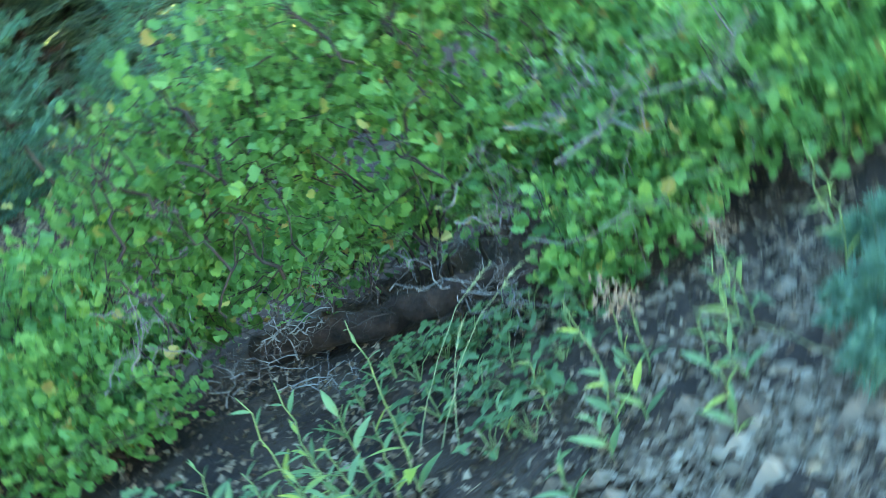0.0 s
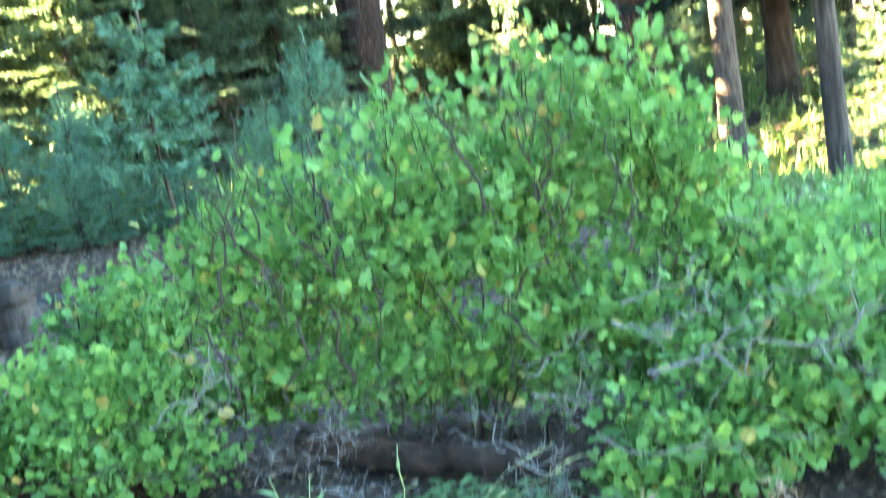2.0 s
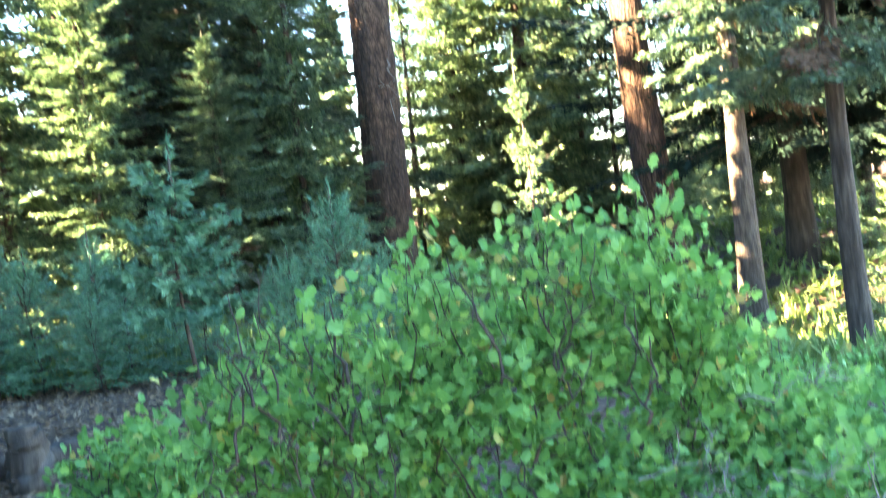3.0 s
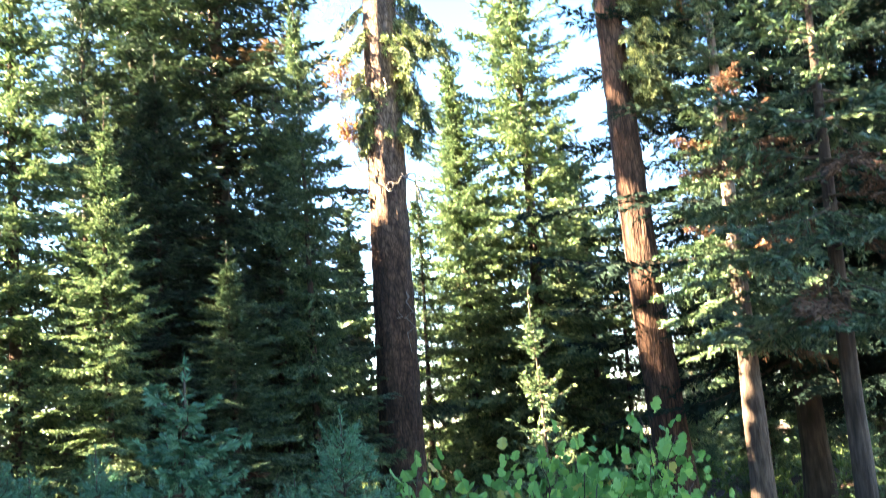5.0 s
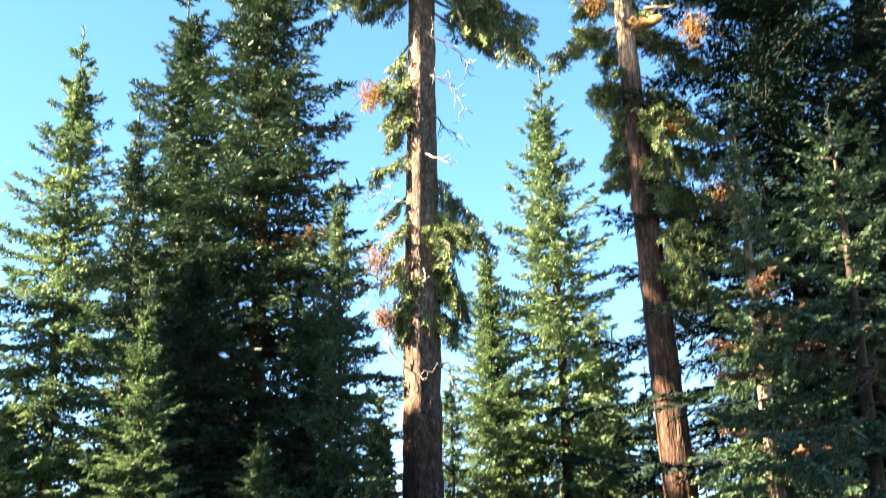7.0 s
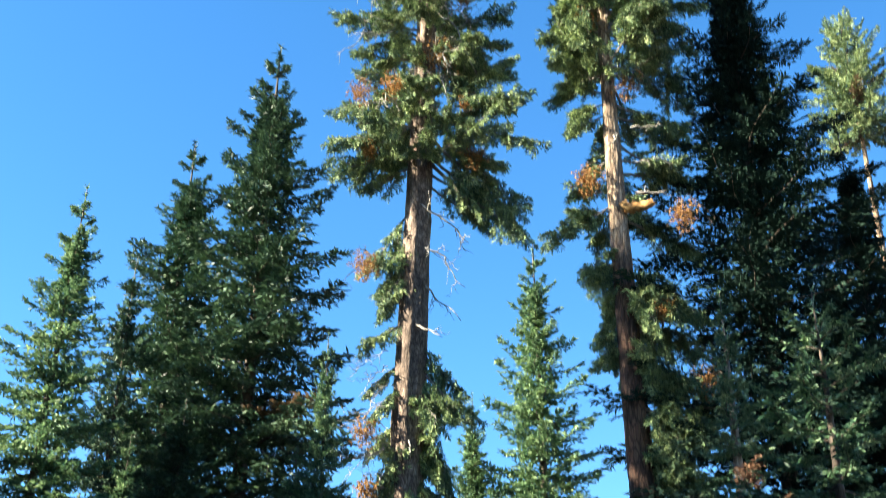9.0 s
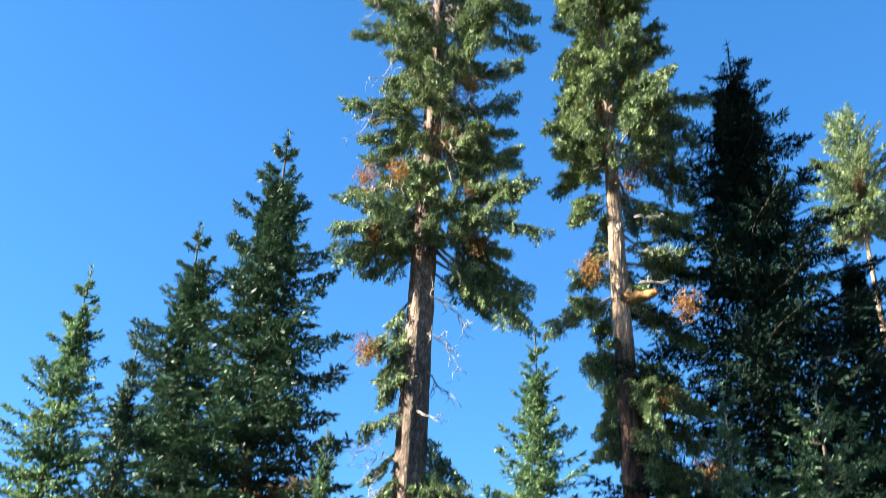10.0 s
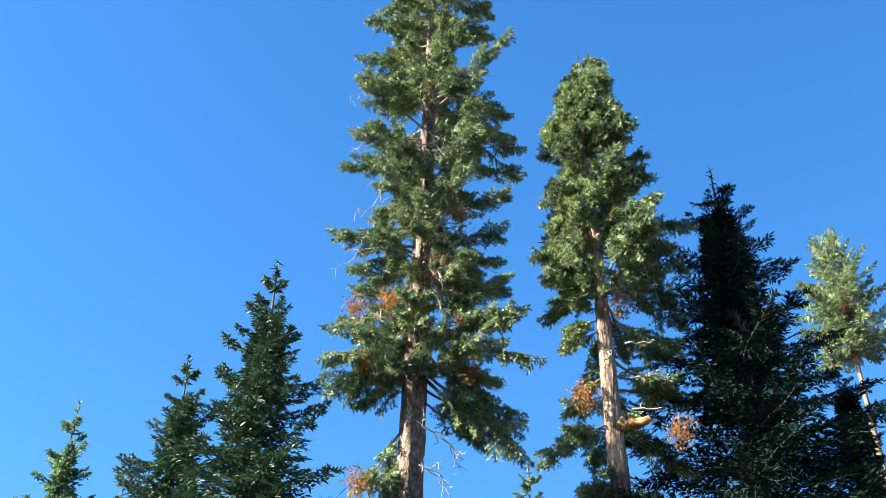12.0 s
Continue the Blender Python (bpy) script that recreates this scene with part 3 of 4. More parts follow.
def hero(place, height, trunk_r, bark, limbs, clumps, snags, seed, label, lean=(0, 0), sweep=0.0):
    foot = gz(place[0], place[1]) - 0.05
    ob = thing("old_fir_tree", (place[0], place[1], foot), label, "fir tree", "tall old firs")
    rng = np.random.default_rng(seed)
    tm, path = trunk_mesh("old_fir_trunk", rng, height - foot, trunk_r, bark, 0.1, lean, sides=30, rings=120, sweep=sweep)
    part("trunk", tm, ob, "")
    for z, head, ln, pitch in limbs(rng):
        key = BOUGH_SIZES[np.argmin(abs(BOUGH_SIZES - ln))]
        z -= foot
        at = [np.interp(z, path[:, 2], path[:, 0]), np.interp(z, path[:, 2], path[:, 1]), z]
        m = Matrix.Translation(at) @ Matrix.Rotation(head, 4, "Z") @ Matrix.Rotation(-pitch, 4, "Y") @ Matrix.Rotation(rng.uniform(-0.4, 0.4), 4, "X") @ Matrix.Scale(ln / key, 4)
        part("bough", BOUGHS[key, int(rng.integers(4))], ob, "", m)
    for x, y, z, k in clumps:
        tagged(part("dead_needle_clump", BROOMS[k], ob, "orange-brown dead needle clump", pose(x, y, z - foot, 0, 0, rng.uniform(0, 360))), kind="stuff")
    for start, end, r, sag, forks in snags:
        part("dead_branch", dead_limb(rng, np.array(start) - [0, 0, foot], np.array(end) - [0, 0, foot], r, sag, forks).mesh("dead_branch", [M_DEADWOOD], True), ob, "bare silver-grey dead branch")
    return ob


def broken_limb(ob, start, end, r):
    rng = np.random.default_rng(77)
    drop = np.array([0, 0, ob.location[2]])
    p = limb_curve(rng, start - drop, end - drop, 0.03, 10, 0.03)
    v, t = tube(p, np.linspace(r, r * 0.6, 10), 10)
    v = v + rng.normal(size=v.shape) * 0.015
    part("broken_limb", Geo().add(v, t).mesh("broken_limb", [M_BROKENWOOD], True), ob, "orange broken limb stub")


def limbs_a(rng):
    out = []
    for i in range(180):
        f = i / 180
        z = 18.6 + 25.0 * f
        head = i * 2.4 + rng.uniform(-0.5, 0.5)
        gap = math.sin(z * 1.15 + 2 * math.sin(head)) + 0.8 * math.sin(2.3 * z + head * 2)
        if gap < -0.75 and f < 0.8:
            continue
        ln = (2.9 - 0.2 * f) * (1 if f < 0.65 else ((1 - f) / 0.35) ** 0.6) * rng.uniform(0.4, 1.05) * (1.08 if math.cos(head) > 0 else 0.88) + 0.2
        if f < 0.12:
            ln *= 0.85
        out.append((z, head, ln, 0.0 + 0.5 * f + rng.uniform(-0.4, 0.35)))
    for i in range(56):   # short leafy boughs close to the stem
        z = 19.0 + 22.5 * (i + rng.uniform(0, 1)) / 56
        out.append((z, rng.uniform(0, 6.28), rng.uniform(0.7, 1.5), rng.uniform(-0.5, 0.3)))
    for z, head, ln in [(16.6, 3.0, 1.6), (16.2, 3.4, 1.7), (15.9, 2.6, 1.2), (14.2, 3.2, 1.3), (13.6, 0.2, 1.5), (13.0, -0.4, 1.9), (12.6, 3.5, 1.6), (12.3, 0.5, 2.0), (11.8, 2.7, 1.7),
                        (11.5, -0.2, 1.7), (11.2, 3.9, 1.3), (10.8, 0.1, 1.5), (10.6, 2.9, 1.4), (10.2, -0.7, 1.2), (19.4, 6.1, 3.6), (17.9, 3.1, 2.2), (12.0, 2.2, 1.6), (11.0, 3.3, 1.8), (12.8, 1.0, 1.5), (10.4, 3.6, 1.5), (12.4, -0.9, 1.5), (10.0, 2.6, 1.2), (13.2, 3.0, 1.5), (9.9, 0.6, 1.0),
                        (21.6, 0.1, 3.3), (20.9, -0.4, 3.4), (20.2, 0.3, 3.2), (19.6, -0.2, 3.3), (22.3, -0.5, 3.1), (21.2, 3.0, 2.6), (20.6, 3.5, 2.7), (22.0, 2.7, 2.6), (19.8, 3.2, 2.3), (16.9, 3.3, 1.3), (12.2, -0.5, 1.9), (11.3, 0.3, 1.8)]:
        out.append((z, head, ln * (0.8 if math.cos(head) < -0.3 and z < 13.5 else 1.0), rng.uniform(-0.95, -0.3)))
    return out


def limbs_b(rng):
    out = []
    for i in range(165):
        f = i / 165
        z = 16.6 + 13.9 * f
        head = i * 2.4 + rng.uniform(-0.5, 0.5)
        ln = 1.9 * (1 if f < 0.4 else ((1 - f) / 0.6) ** 0.6) * rng.uniform(0.5, 1.15) + 0.15
        ln *= 1.0 + 0.22 * math.cos(head)   # the crown leans towards its sheltered side
        if math.sin(z * 1.7 + 1.5 * math.sin(head)) < -0.8 and f < 0.8:
            continue
        if 16.0 < z < 20.6 and math.sin(head) < (0.2 if z < 17.8 else -0.2):
            continue
        if 0.03 < f < 0.3 and math.cos(head) < -0.1:
            if rng.uniform() < 0.5:
                continue
            ln *= 0.62
        out.append((z, head, ln, 0.0 + 0.5 * f + rng.uniform(-0.4, 0.35)))
    for i in range(66):
        out.append((rng.uniform(9.5, 15.4) if i % 3 else rng.uniform(12, 15.6), rng.uniform(-1.0, 1.1) if i % 3 else rng.uniform(2, 3.7), rng.uniform(0.7, 1.9) if i % 3 else rng.uniform(0.4, 0.9), rng.uniform(-0.8, -0.1)))
    for i in range(50):
        out.append((rng.uniform(20.5, 29.0), rng.uniform(0, 6.28), rng.uniform(0.6, 1.2), rng.uniform(-0.4, 0.3)))
    return out


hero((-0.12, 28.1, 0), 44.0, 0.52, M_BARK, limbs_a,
     [(-1.45, -0.5, 21.2, 1), (-0.5, -0.7, 21.3, 1), (0.85, -0.8, 22.4, 2), (1.7, -0.6, 20.7, 1), (1.9, -0.5, 19.2, 1), (0.3, -0.8, 30.1, 1), (-1.1, -0.4, 15.6, 1), (-1.1, -0.3, 19.3, 0), (-0.9, -0.4, 10.9, 1), (-0.8, -0.5, 9.4, 0), (1.5, -0.8, 24.6, 1)],
     [((0.3, -0.3, 17.6), (1.7, -0.4, 16.4), 0.035, -0.15, 7), ((0.3, -0.3, 16.4), (1.6, -0.5, 15.0), 0.03, -0.2, 6), ((0.3, -0.2, 15.2), (1.5, -0.3, 14.1), 0.03, -0.1, 4), ((0.3, -0.4, 13.9), (1.0, -0.8, 13.4), 0.03, 0, 2),
      ((-0.4, -0.3, 9.9), (-0.75, -0.5, 8.4), 0.03, -0.1, 5), ((-0.75, -0.5, 8.7), (0.5, -0.6, 8.25), 0.03, 0.45, 2), ((0.4, -0.3, 8.35), (1.05, -0.4, 7.0), 0.03, -0.35, 6), ((-0.4, -0.2, 10.6), (-1.5, -0.5, 10.1), 0.035, 0, 3),
      ((0.2, -0.5, 10.7), (0.25, -0.75, 10.2), 0.03, -0.1, 0), ((0.35, -0.4, 5.4), (0.42, -0.5, 3.9), 0.025, -0.05, 1), ((0.3, -0.3, 24.6), (1.9, -1.0, 21.6), 0.035, -0.6, 9), ((-0.2, -0.3, 26.0), (-1.5, -0.8, 24.4), 0.03, -0.4, 8), ((0.3, -0.4, 22.8), (1.2, -0.9, 20.3), 0.03, -0.4, 9), ((0.2, -0.4, 28.0), (1.3, -0.9, 26.6), 0.03, -0.3, 7)]
     + [((0.25 * math.cos(2.4 * i), -0.35, 20.0 + 0.85 * i), (1.9 * math.cos(2.4 * i), -1.0 - 0.4 * (i % 2), 19.0 + 0.85 * i), 0.026, -0.35, 8) for i in range(14)]
     + [((-0.4, -0.3, 9.6 + 0.45 * i), (-0.85 - 0.25 * (i % 3), -0.6 + 0.2 * (i % 2), 8.7 + 0.45 * i), 0.018, -0.12, 9) for i in range(9)],
     21, "towering old fir with furrowed bark and ragged crown", lean=(0.5, 0))
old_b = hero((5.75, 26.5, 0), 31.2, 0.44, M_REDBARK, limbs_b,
     [(1.3, -0.8, 16.3, 1), (0.1, -0.8, 20.4, 1), (-1.1, -0.6, 17.4, 1), (0.3, -0.7, 23.4, 1), (-1.0, -0.6, 22.6, 1), (1.5, -0.6, 11.8, 1), (0.6, -0.7, 13.6, 0)],
     [((0.2, -0.3, 19.3), (1.0, -0.6, 19.2), 0.035, 0, 2), ((0.2, -0.3, 18.2), (1.2, -0.6, 18.0), 0.035, -0.1, 3), ((0.2, -0.3, 17.2), (1.0, -0.5, 17.2), 0.045, 0, 2), ((-0.2, -0.4, 19.0), (-0.6, -0.6, 18.4), 0.03, 0, 1)],
     22, "tall old fir with red-brown bark and one-sided crown", lean=(-0.25, 0), sweep=0.42)

broken_limb(old_b, (-0.2, -0.35, 16.7), (0.55, -0.7, 16.75), 0.17)

# filling firs at the sides, far behind, and round the camera
rng = np.random.default_rng(5)
for x, y, h in [(-10.2, 26.2, 11), (-12.8, 30, 15), (-9.5, 45, 21), (14, 39, 10)]:
    plant_fir(MID, (x, y, 0), h / 18, rng.uniform(0, 360), "dense green forest fir among its neighbours")
for x, y, h in [(6.7, 40.0, 12), (5.1, 41.0, 10), (2.4, 38, 14), (0.8, 36, 10), (7.2, 37, 10), (10.5, 42, 7), (9.4, 39, 5), (11.2, 36, 9), (3.6, 43, 12), (6.4, 45, 12), (12.0, 47, 8), (13.6, 52, 9)]:
    plant_fir(MID_L, (x, y, 0), h / 12, rng.uniform(0, 360), "pale yellow-green sunlit fir behind tall trunks")
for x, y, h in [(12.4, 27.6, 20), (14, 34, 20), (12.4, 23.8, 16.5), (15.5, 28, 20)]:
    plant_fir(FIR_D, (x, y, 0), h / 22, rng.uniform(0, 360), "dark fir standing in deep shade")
for i in range(36):
    x, y = -42 + 84 * (i + rng.uniform(0, 1)) / 36, rng.uniform(50, 72)
    if 0.225 < x / y < 0.285 or -0.01 < x / y < 0.05 or 0.085 < x / y < 0.125:   # openings to the sunlit clearing beyond
        continue
    plant_fir(FAR, (x, y, 0), rng.uniform(0.5, 0.8), rng.uniform(0, 360), "far sunlit fir closing the forest behind", group="far firs")
# out of view; those on the left shade the near ground and lower trunks
for x, y, h in [(-10, -3, 18), (-10.5, 1, 20), (-10.5, 5, 19), (-11, 9, 23), (-14, -8, 21), (-15, 0, 23), (-9, -13, 18), (4, -24, 18), (20, -8, 16), (22, 6, 16), (-20, 3, 24), (-20, 10, 22), (-19, -5, 24), (-19, 20.6, 20), (-16.5, 22.8, 16), (-23, 22, 23)]:
    plant_fir(FAR, (x, y, 0), h / 20, rng.uniform(0, 360), "large unseen fir added round the clearing", wide=1.45, group="firs round the clearing")
# unseen pines, crowns set where their shadow falls on the right-hand firs
for x, y, scale in [(-15, 7, 1.25), (-15.5, 12, 1.35), (-18, 17, 1.32)]:
    plant_fir(PINE, (x, y, 0), scale, 50 * x, "tall unseen bare-trunked pine added to shade the firs", name="pine_tree", group="firs round the clearing", wide=1.7 if y < 10 else 0.95, category="pine tree")
# unseen firs added to throw patchy shade on the left group
for x, y, scale, wide in [(-22, 24.6, 1.1, 0.7), (-17.5, 20.2, 1.0, 0.55)]:
    plant_fir(FAR, (x, y, 0), scale, 30 * x, "slender unseen fir added to shade the left firs", wide=wide, group="firs round the clearing")
# unseen: added to keep sun off the open fir's lower trunk
plant_fir(FAR, (-10.6, 16.4, 0), 0.87, 10, "narrow unseen fir added to shade one trunk", wide=0.7, group="firs round the clearing")
# unseen: its high crown shades the red-barked fir's middle stem only
plant_fir(PINE, (-14.0, 22.4, 0), 1.15, 70, "tall unseen bare-trunked pine added to shade the firs", name="pine_tree", group="firs round the clearing", category="pine tree", wide=0.6)
# unseen: added to hold the clearing and young pines in shade
plant_fir(FAR, (-12, 12, 0), 1.0, 40, "tall narrow unseen fir added to shade the clearing", wide=0.6, group="firs round the clearing")
# young growth under the tall trees
for i in range(28):
    y = rng.uniform(15, 34)
    x = rng.uniform(-0.42, 0.45) * y
    if abs(x) < 1.2 and y < 20 or (x < -2 and y < 17) or (y < 28 and min(abs(x / y), abs(x / y - 0.217), abs(x / y - 0.3)) < 0.04) or (y < 27 and -0.25 < x / y < 0):
        continue
    plant_fir(FIR_Y, (x, y, 0), rng.uniform(0.3, 0.75), rng.uniform(0, 360), "young fir growing under taller trees", group="young firs", wide=1.3)
for x, y, h in [(-5.2, 15.0, 1.8), (-4.5, 14.6, 1.6), (-3.9, 14.9, 1.5), (-3.3, 14.2, 1.35), (-2.8, 14.8, 1.4), (-5.9, 15.8, 2.0), (-4.2, 16.0, 1.8), (-2.4, 14.0, 1.1), (-3.6, 13.9, 1.1), (-4.9, 14.2, 1.3), (-1.6, 14.6, 1.2), (-0.7, 13.4, 1.9), (-1.25, 13.2, 1.3), (-0.2, 14.0, 1.2)]:
    plant_fir(FIR_P, (x, y, 0), h / 2.4, rng.uniform(0, 360), "bushy blue-green young pine in the shade", name="young_pine_tree", group="young pines", wide=rng.uniform(1.0, 1.4), category="pine tree")
plant_fir(TIERED, (-2.0, 11.4, 0), 1.0, 0, "slender young pine with bare lower trunk", name="young_pine_tree", group="young pines", category="pine tree")


def undergrowth():
    """A low layer of leafy herbs over the forest floor beyond the clearing."""
    rng = np.random.default_rng(8)
    y = 13 + 50 * rng.uniform(0, 1, 9000) ** 1.6
    x = rng.uniform(-0.5, 0.5, 9000) * y
    keep = ~((x < -1.5) & (y < 14.5))
    base = np.stack([x, y, ground_height(x, y) + rng.uniform(0, 0.3, 9000)], 1)[keep]
    g = Geo().add(*blades(rng, base, np.repeat([[0, 0, 0.7]], len(base), 0), 5, 0.3, 0.09, 0.8))
    return g.mesh("undergrowth", [M_FARGRASS])


tagged(new("undergrowth", undergrowth()), "low leafy green herbs on the forest floor", "undergrowth", kind="stuff")

# ---- shrubs ----
def leaf_outline(rng, n, base, along, size, wide=0.9):
    """Broad folded leaves with shallow lobes."""
    a = unit(along)
    s = unit(np.cross(a, rng.normal(size=(n, 3))))
    up = np.cross(s, a)
    ln = (size * rng.uniform(0.45, 1.3, n))[:, None]
    w = ln * wide * 0.5
    fold = rng.uniform(0.1, 0.35, (n, 1)) * w
    rim = [(0, 0.0), (0.1, 0.62), (0.32, 1.0), (0.47, 0.6), (0.66, 0.86), (0.86, 0.5), (1.0, 0.0), (0.86, -0.5), (0.66, -0.86), (0.47, -0.6), (0.32, -1.0), (0.1, -0.62)]
    v = np.stack([base + a * ln * p + s * w * q + up * fold * (abs(q) * 1.4 - 0.8 * p * p) for p, q in rim] + [base + a * ln * 0.42], 1).reshape(-1, 3)
    k = np.arange(n)[:, None, None] * 13
    t = (np.array([[i, (i + 1) % 12, 12] for i in range(12)])[None] + k).reshape(-1, 3)
    return v, t


def oval_leaf(rng, wide=0.9):
    """One rounded leaf of unit length along +x, cupped, with a midrib fold and a short stalk."""
    q = np.array([0.0, 0.1, 0.32, 0.47, 0.68, 0.88, 1.0])
    w = wide * 0.5 * np.array([0.03, 0.6, 1.0, 0.62, 0.88, 0.5, 0.04])
    curl = rng.uniform(-0.15, 0.1)
    mid = np.stack([q, 0 * q, curl * q * q], 1)
    up = rng.uniform(0.1, 0.3)
    a, b = mid + np.stack([0 * q, w, up * w], 1), mid + np.stack([0 * q, -w, up * w], 1)
    v = np.concatenate([mid, a, b])
    t = []
    for i in range(6):
        t += [[i, i + 1, 8 + i], [i, 8 + i, 7 + i], [i, 14 + i, 15 + i], [i, 15 + i, i + 1]]
    return Geo().add(v, t).mesh("leaf", [M_LEAFOB], True)


LEAVES = [oval_leaf(np.random.default_rng(60 + k)) for k in range(6)]


def shrub(name, place, lobes, shoots, leaves, seed, label, size=0.052, single=0, dry=0.025):
    """lobes: (x, y, z, rx, ry, rz, share) of the leafy masses, relative to the foot of the shrub."""
    rng = np.random.default_rng(seed)
    ob = thing(name, (place[0], place[1], gz(place[0], place[1])), label, "shrub", "leafy shrubs")
    lobes = np.array(lobes)
    wood, leaf = Geo(), Geo()
    pick = rng.choice(len(lobes), shoots, p=lobes[:, 6] / lobes[:, 6].sum())
    bases, dirs = [], []
    for i in range(shoots):
        c, r = lobes[pick[i], :3], lobes[pick[i], 3:6]
        u = unit(rng.normal(size=3))
        tip = c + u * r * rng.uniform(0.45, 1.0) ** 0.5
        tip[2] = max(tip[2], 0.12)
        if noise.noise(Vector(tip * 3.6) + Vector((seed, 0, 0))) < -0.24:
            continue
        main = i % (shoots // 14) == 0
        if main:   # a main stem climbs from the soil into the leafy mass
            foot = np.array([rng.normal() * 0.12 + c[0] * 0.5, rng.normal() * 0.1 + c[1] * 0.5 + 0.1, 0.0])
        else:      # side twigs spring from within it
            foot = c + rng.normal(size=3) * r * [0.4, 0.4, 0.25] - [0, 0, 0.45 * r[2]]
        foot[2] = max(foot[2], 0.0)
        mid = foot + (tip - foot) * 0.5 + rng.normal(size=3) * 0.09 * (0.5 + np.linalg.norm(tip - foot)) + [0, 0, 0.04]
        q = np.linspace(0, 1, 8)[:, None]
        curve = (1 - q) ** 2 * foot + 2 * q * (1 - q) * mid + q**2 * tip + rng.normal(size=(8, 3)) * 0.01
        if main:
            part("stem", Geo().add(*tube(curve, np.linspace(0.011, 0.003, 8), 6)).mesh("stem", [M_STEM], True), ob)
        elif i % 2:
            wood.add(*tube(curve, np.linspace(0.0038, 0.0015, 8), 4), 0)
        n = max(4, int(0.72 * leaves * rng.uniform(0.6, 1.3)))
        f = rng.uniform(0.2, 1.03, n)[:, None]
        at = (1 - f) ** 2 * foot + 2 * f * (1 - f) * mid + f**2 * tip
        grow = unit(tip - mid)
        side = unit(rng.normal(size=(n, 3)))
        bases.append(at + side * rng.uniform(0.0, 0.1, (n, 1))), dirs.append(grow * 0.55 + side * 0.75 + np.array([0, -0.05, 0.45]))
    bases, dirs = np.concatenate(bases), np.concatenate(dirs)
    tagged(part("twig", wood.mesh("shrub_twig", [M_STEM], True), ob, "thin dark brown twig growth"), kind="stuff")
    n = len(bases)
    near = np.zeros(n, bool)
    near[np.argsort(bases[:, 1])[:single * 3:3]] = True
    for i in np.where(near)[0]:
        d = Vector(dirs[i]).normalized()
        m = Matrix.Translation(bases[i]) @ d.to_track_quat("X", "Z").to_matrix().to_4x4() @ Matrix.Rotation(rng.uniform(0, 6.28), 4, "X") @ Matrix.Scale(rng.uniform(0.7, 1.2) * size, 4)
        part("leaf", LEAVES[int(rng.integers(len(LEAVES)))], ob, "", m)
    old = rng.uniform(size=n) < dry
    v, t = leaf_outline(rng, n, bases, dirs, size)
    for which, mat in ((~old & ~near, 0), (old & ~near, 1)):
        idx = np.where(which)[0]
        if len(idx):
            vv = v.reshape(n, 13, 3)[idx].reshape(-1, 3)
            leaf.add(vv, t[:12 * len(idx)], mat)
    tagged(part("foliage", leaf.mesh("shrub_foliage", [M_LEAF, M_DRYLEAF]), ob, "rounded bright green leaves"), kind="stuff")
    return ob


main_shrub = shrub("leafy_shrub", (0.3, 4.95, 0), [
    (-0.95, 0.1, 1.0, 0.4, 0.36, 0.4, 1.9), (-0.5, 0, 1.05, 0.45, 0.42, 0.52, 3), (-0.15, 0, 1.22, 0.3, 0.35, 0.46, 2.2), (0.35, 0.05, 1.32, 0.36, 0.36, 0.48, 2.4),
    (0.75, 0, 1.33, 0.3, 0.35, 0.48, 2.0), (0.88, 0, 1.0, 0.3, 0.35, 0.4, 1.6), (0.1, 0, 0.95, 0.6, 0.45, 0.4, 3), (0.25, -0.1, 0.68, 0.85, 0.45, 0.3, 3.0),
    (1.2, 0.1, 0.72, 0.45, 0.4, 0.36, 2.0), (1.7, 0.2, 0.6, 0.4, 0.4, 0.3, 1.4), (-0.2, 0.0, 0.5, 0.4, 0.35, 0.2, 1.1), (-0.25, -0.18, 0.54, 0.62, 0.25, 0.18, 2.0), (-0.55, 0.3, 0.45, 0.6, 0.3, 0.26, 2.0), (0.4, -0.3, 0.42, 0.35, 0.25, 0.2, 1.2),
    (0.0, 0.5, 0.3, 1.0, 0.25, 0.27, 2.8)],
      960, 30, 31, "tall bushy green shrub with rounded leaves", single=300)
low_shrub = shrub("leafy_shrub", (1.42, 4.25, 0), [(0, 0, 0.52, 0.6, 0.45, 0.38, 3), (-0.5, -0.15, 0.3, 0.42, 0.35, 0.22, 1.6), (0.75, -0.1, 0.5, 0.6, 0.5, 0.32, 2.2), (0.1, 0.4, 0.5, 0.6, 0.35, 0.24, 2.0), (0.3, -0.3, 0.3, 0.5, 0.28, 0.2, 1.6), (0.75, -0.35, 0.3, 0.45, 0.3, 0.22, 1.4)],
      520, 32, 32, "spreading low green shrub with silver dead branches", single=150)
shrub("leafy_shrub", (-1.4, 6.0, 0), [(0, 0, 0.5, 0.5, 0.4, 0.32, 3)], 100, 30, 33, "small rounded green shrub")
front_shrub = shrub("leafy_shrub", (-1.2, 4.95, 0), [(0, 0, 0.36, 0.5, 0.3, 0.24, 3), (-0.6, 0.1, 0.42, 0.5, 0.35, 0.27, 2), (0.5, 0.1, 0.38, 0.34, 0.28, 0.24, 1.6), (0.1, -0.24, 0.24, 0.6, 0.25, 0.16, 1.4), (-0.6, -0.2, 0.26, 0.5, 0.28, 0.18, 1.2)], 330, 30, 34, "low green shrub over dark soil", single=150)
shrub("leafy_shrub", (2.7, 6.0, 0), [(0, 0, 0.34, 0.8, 0.5, 0.26, 3), (0.6, 0.6, 0.34, 0.8, 0.5, 0.26, 3)], 140, 28, 35, "low green shrub growing behind others")
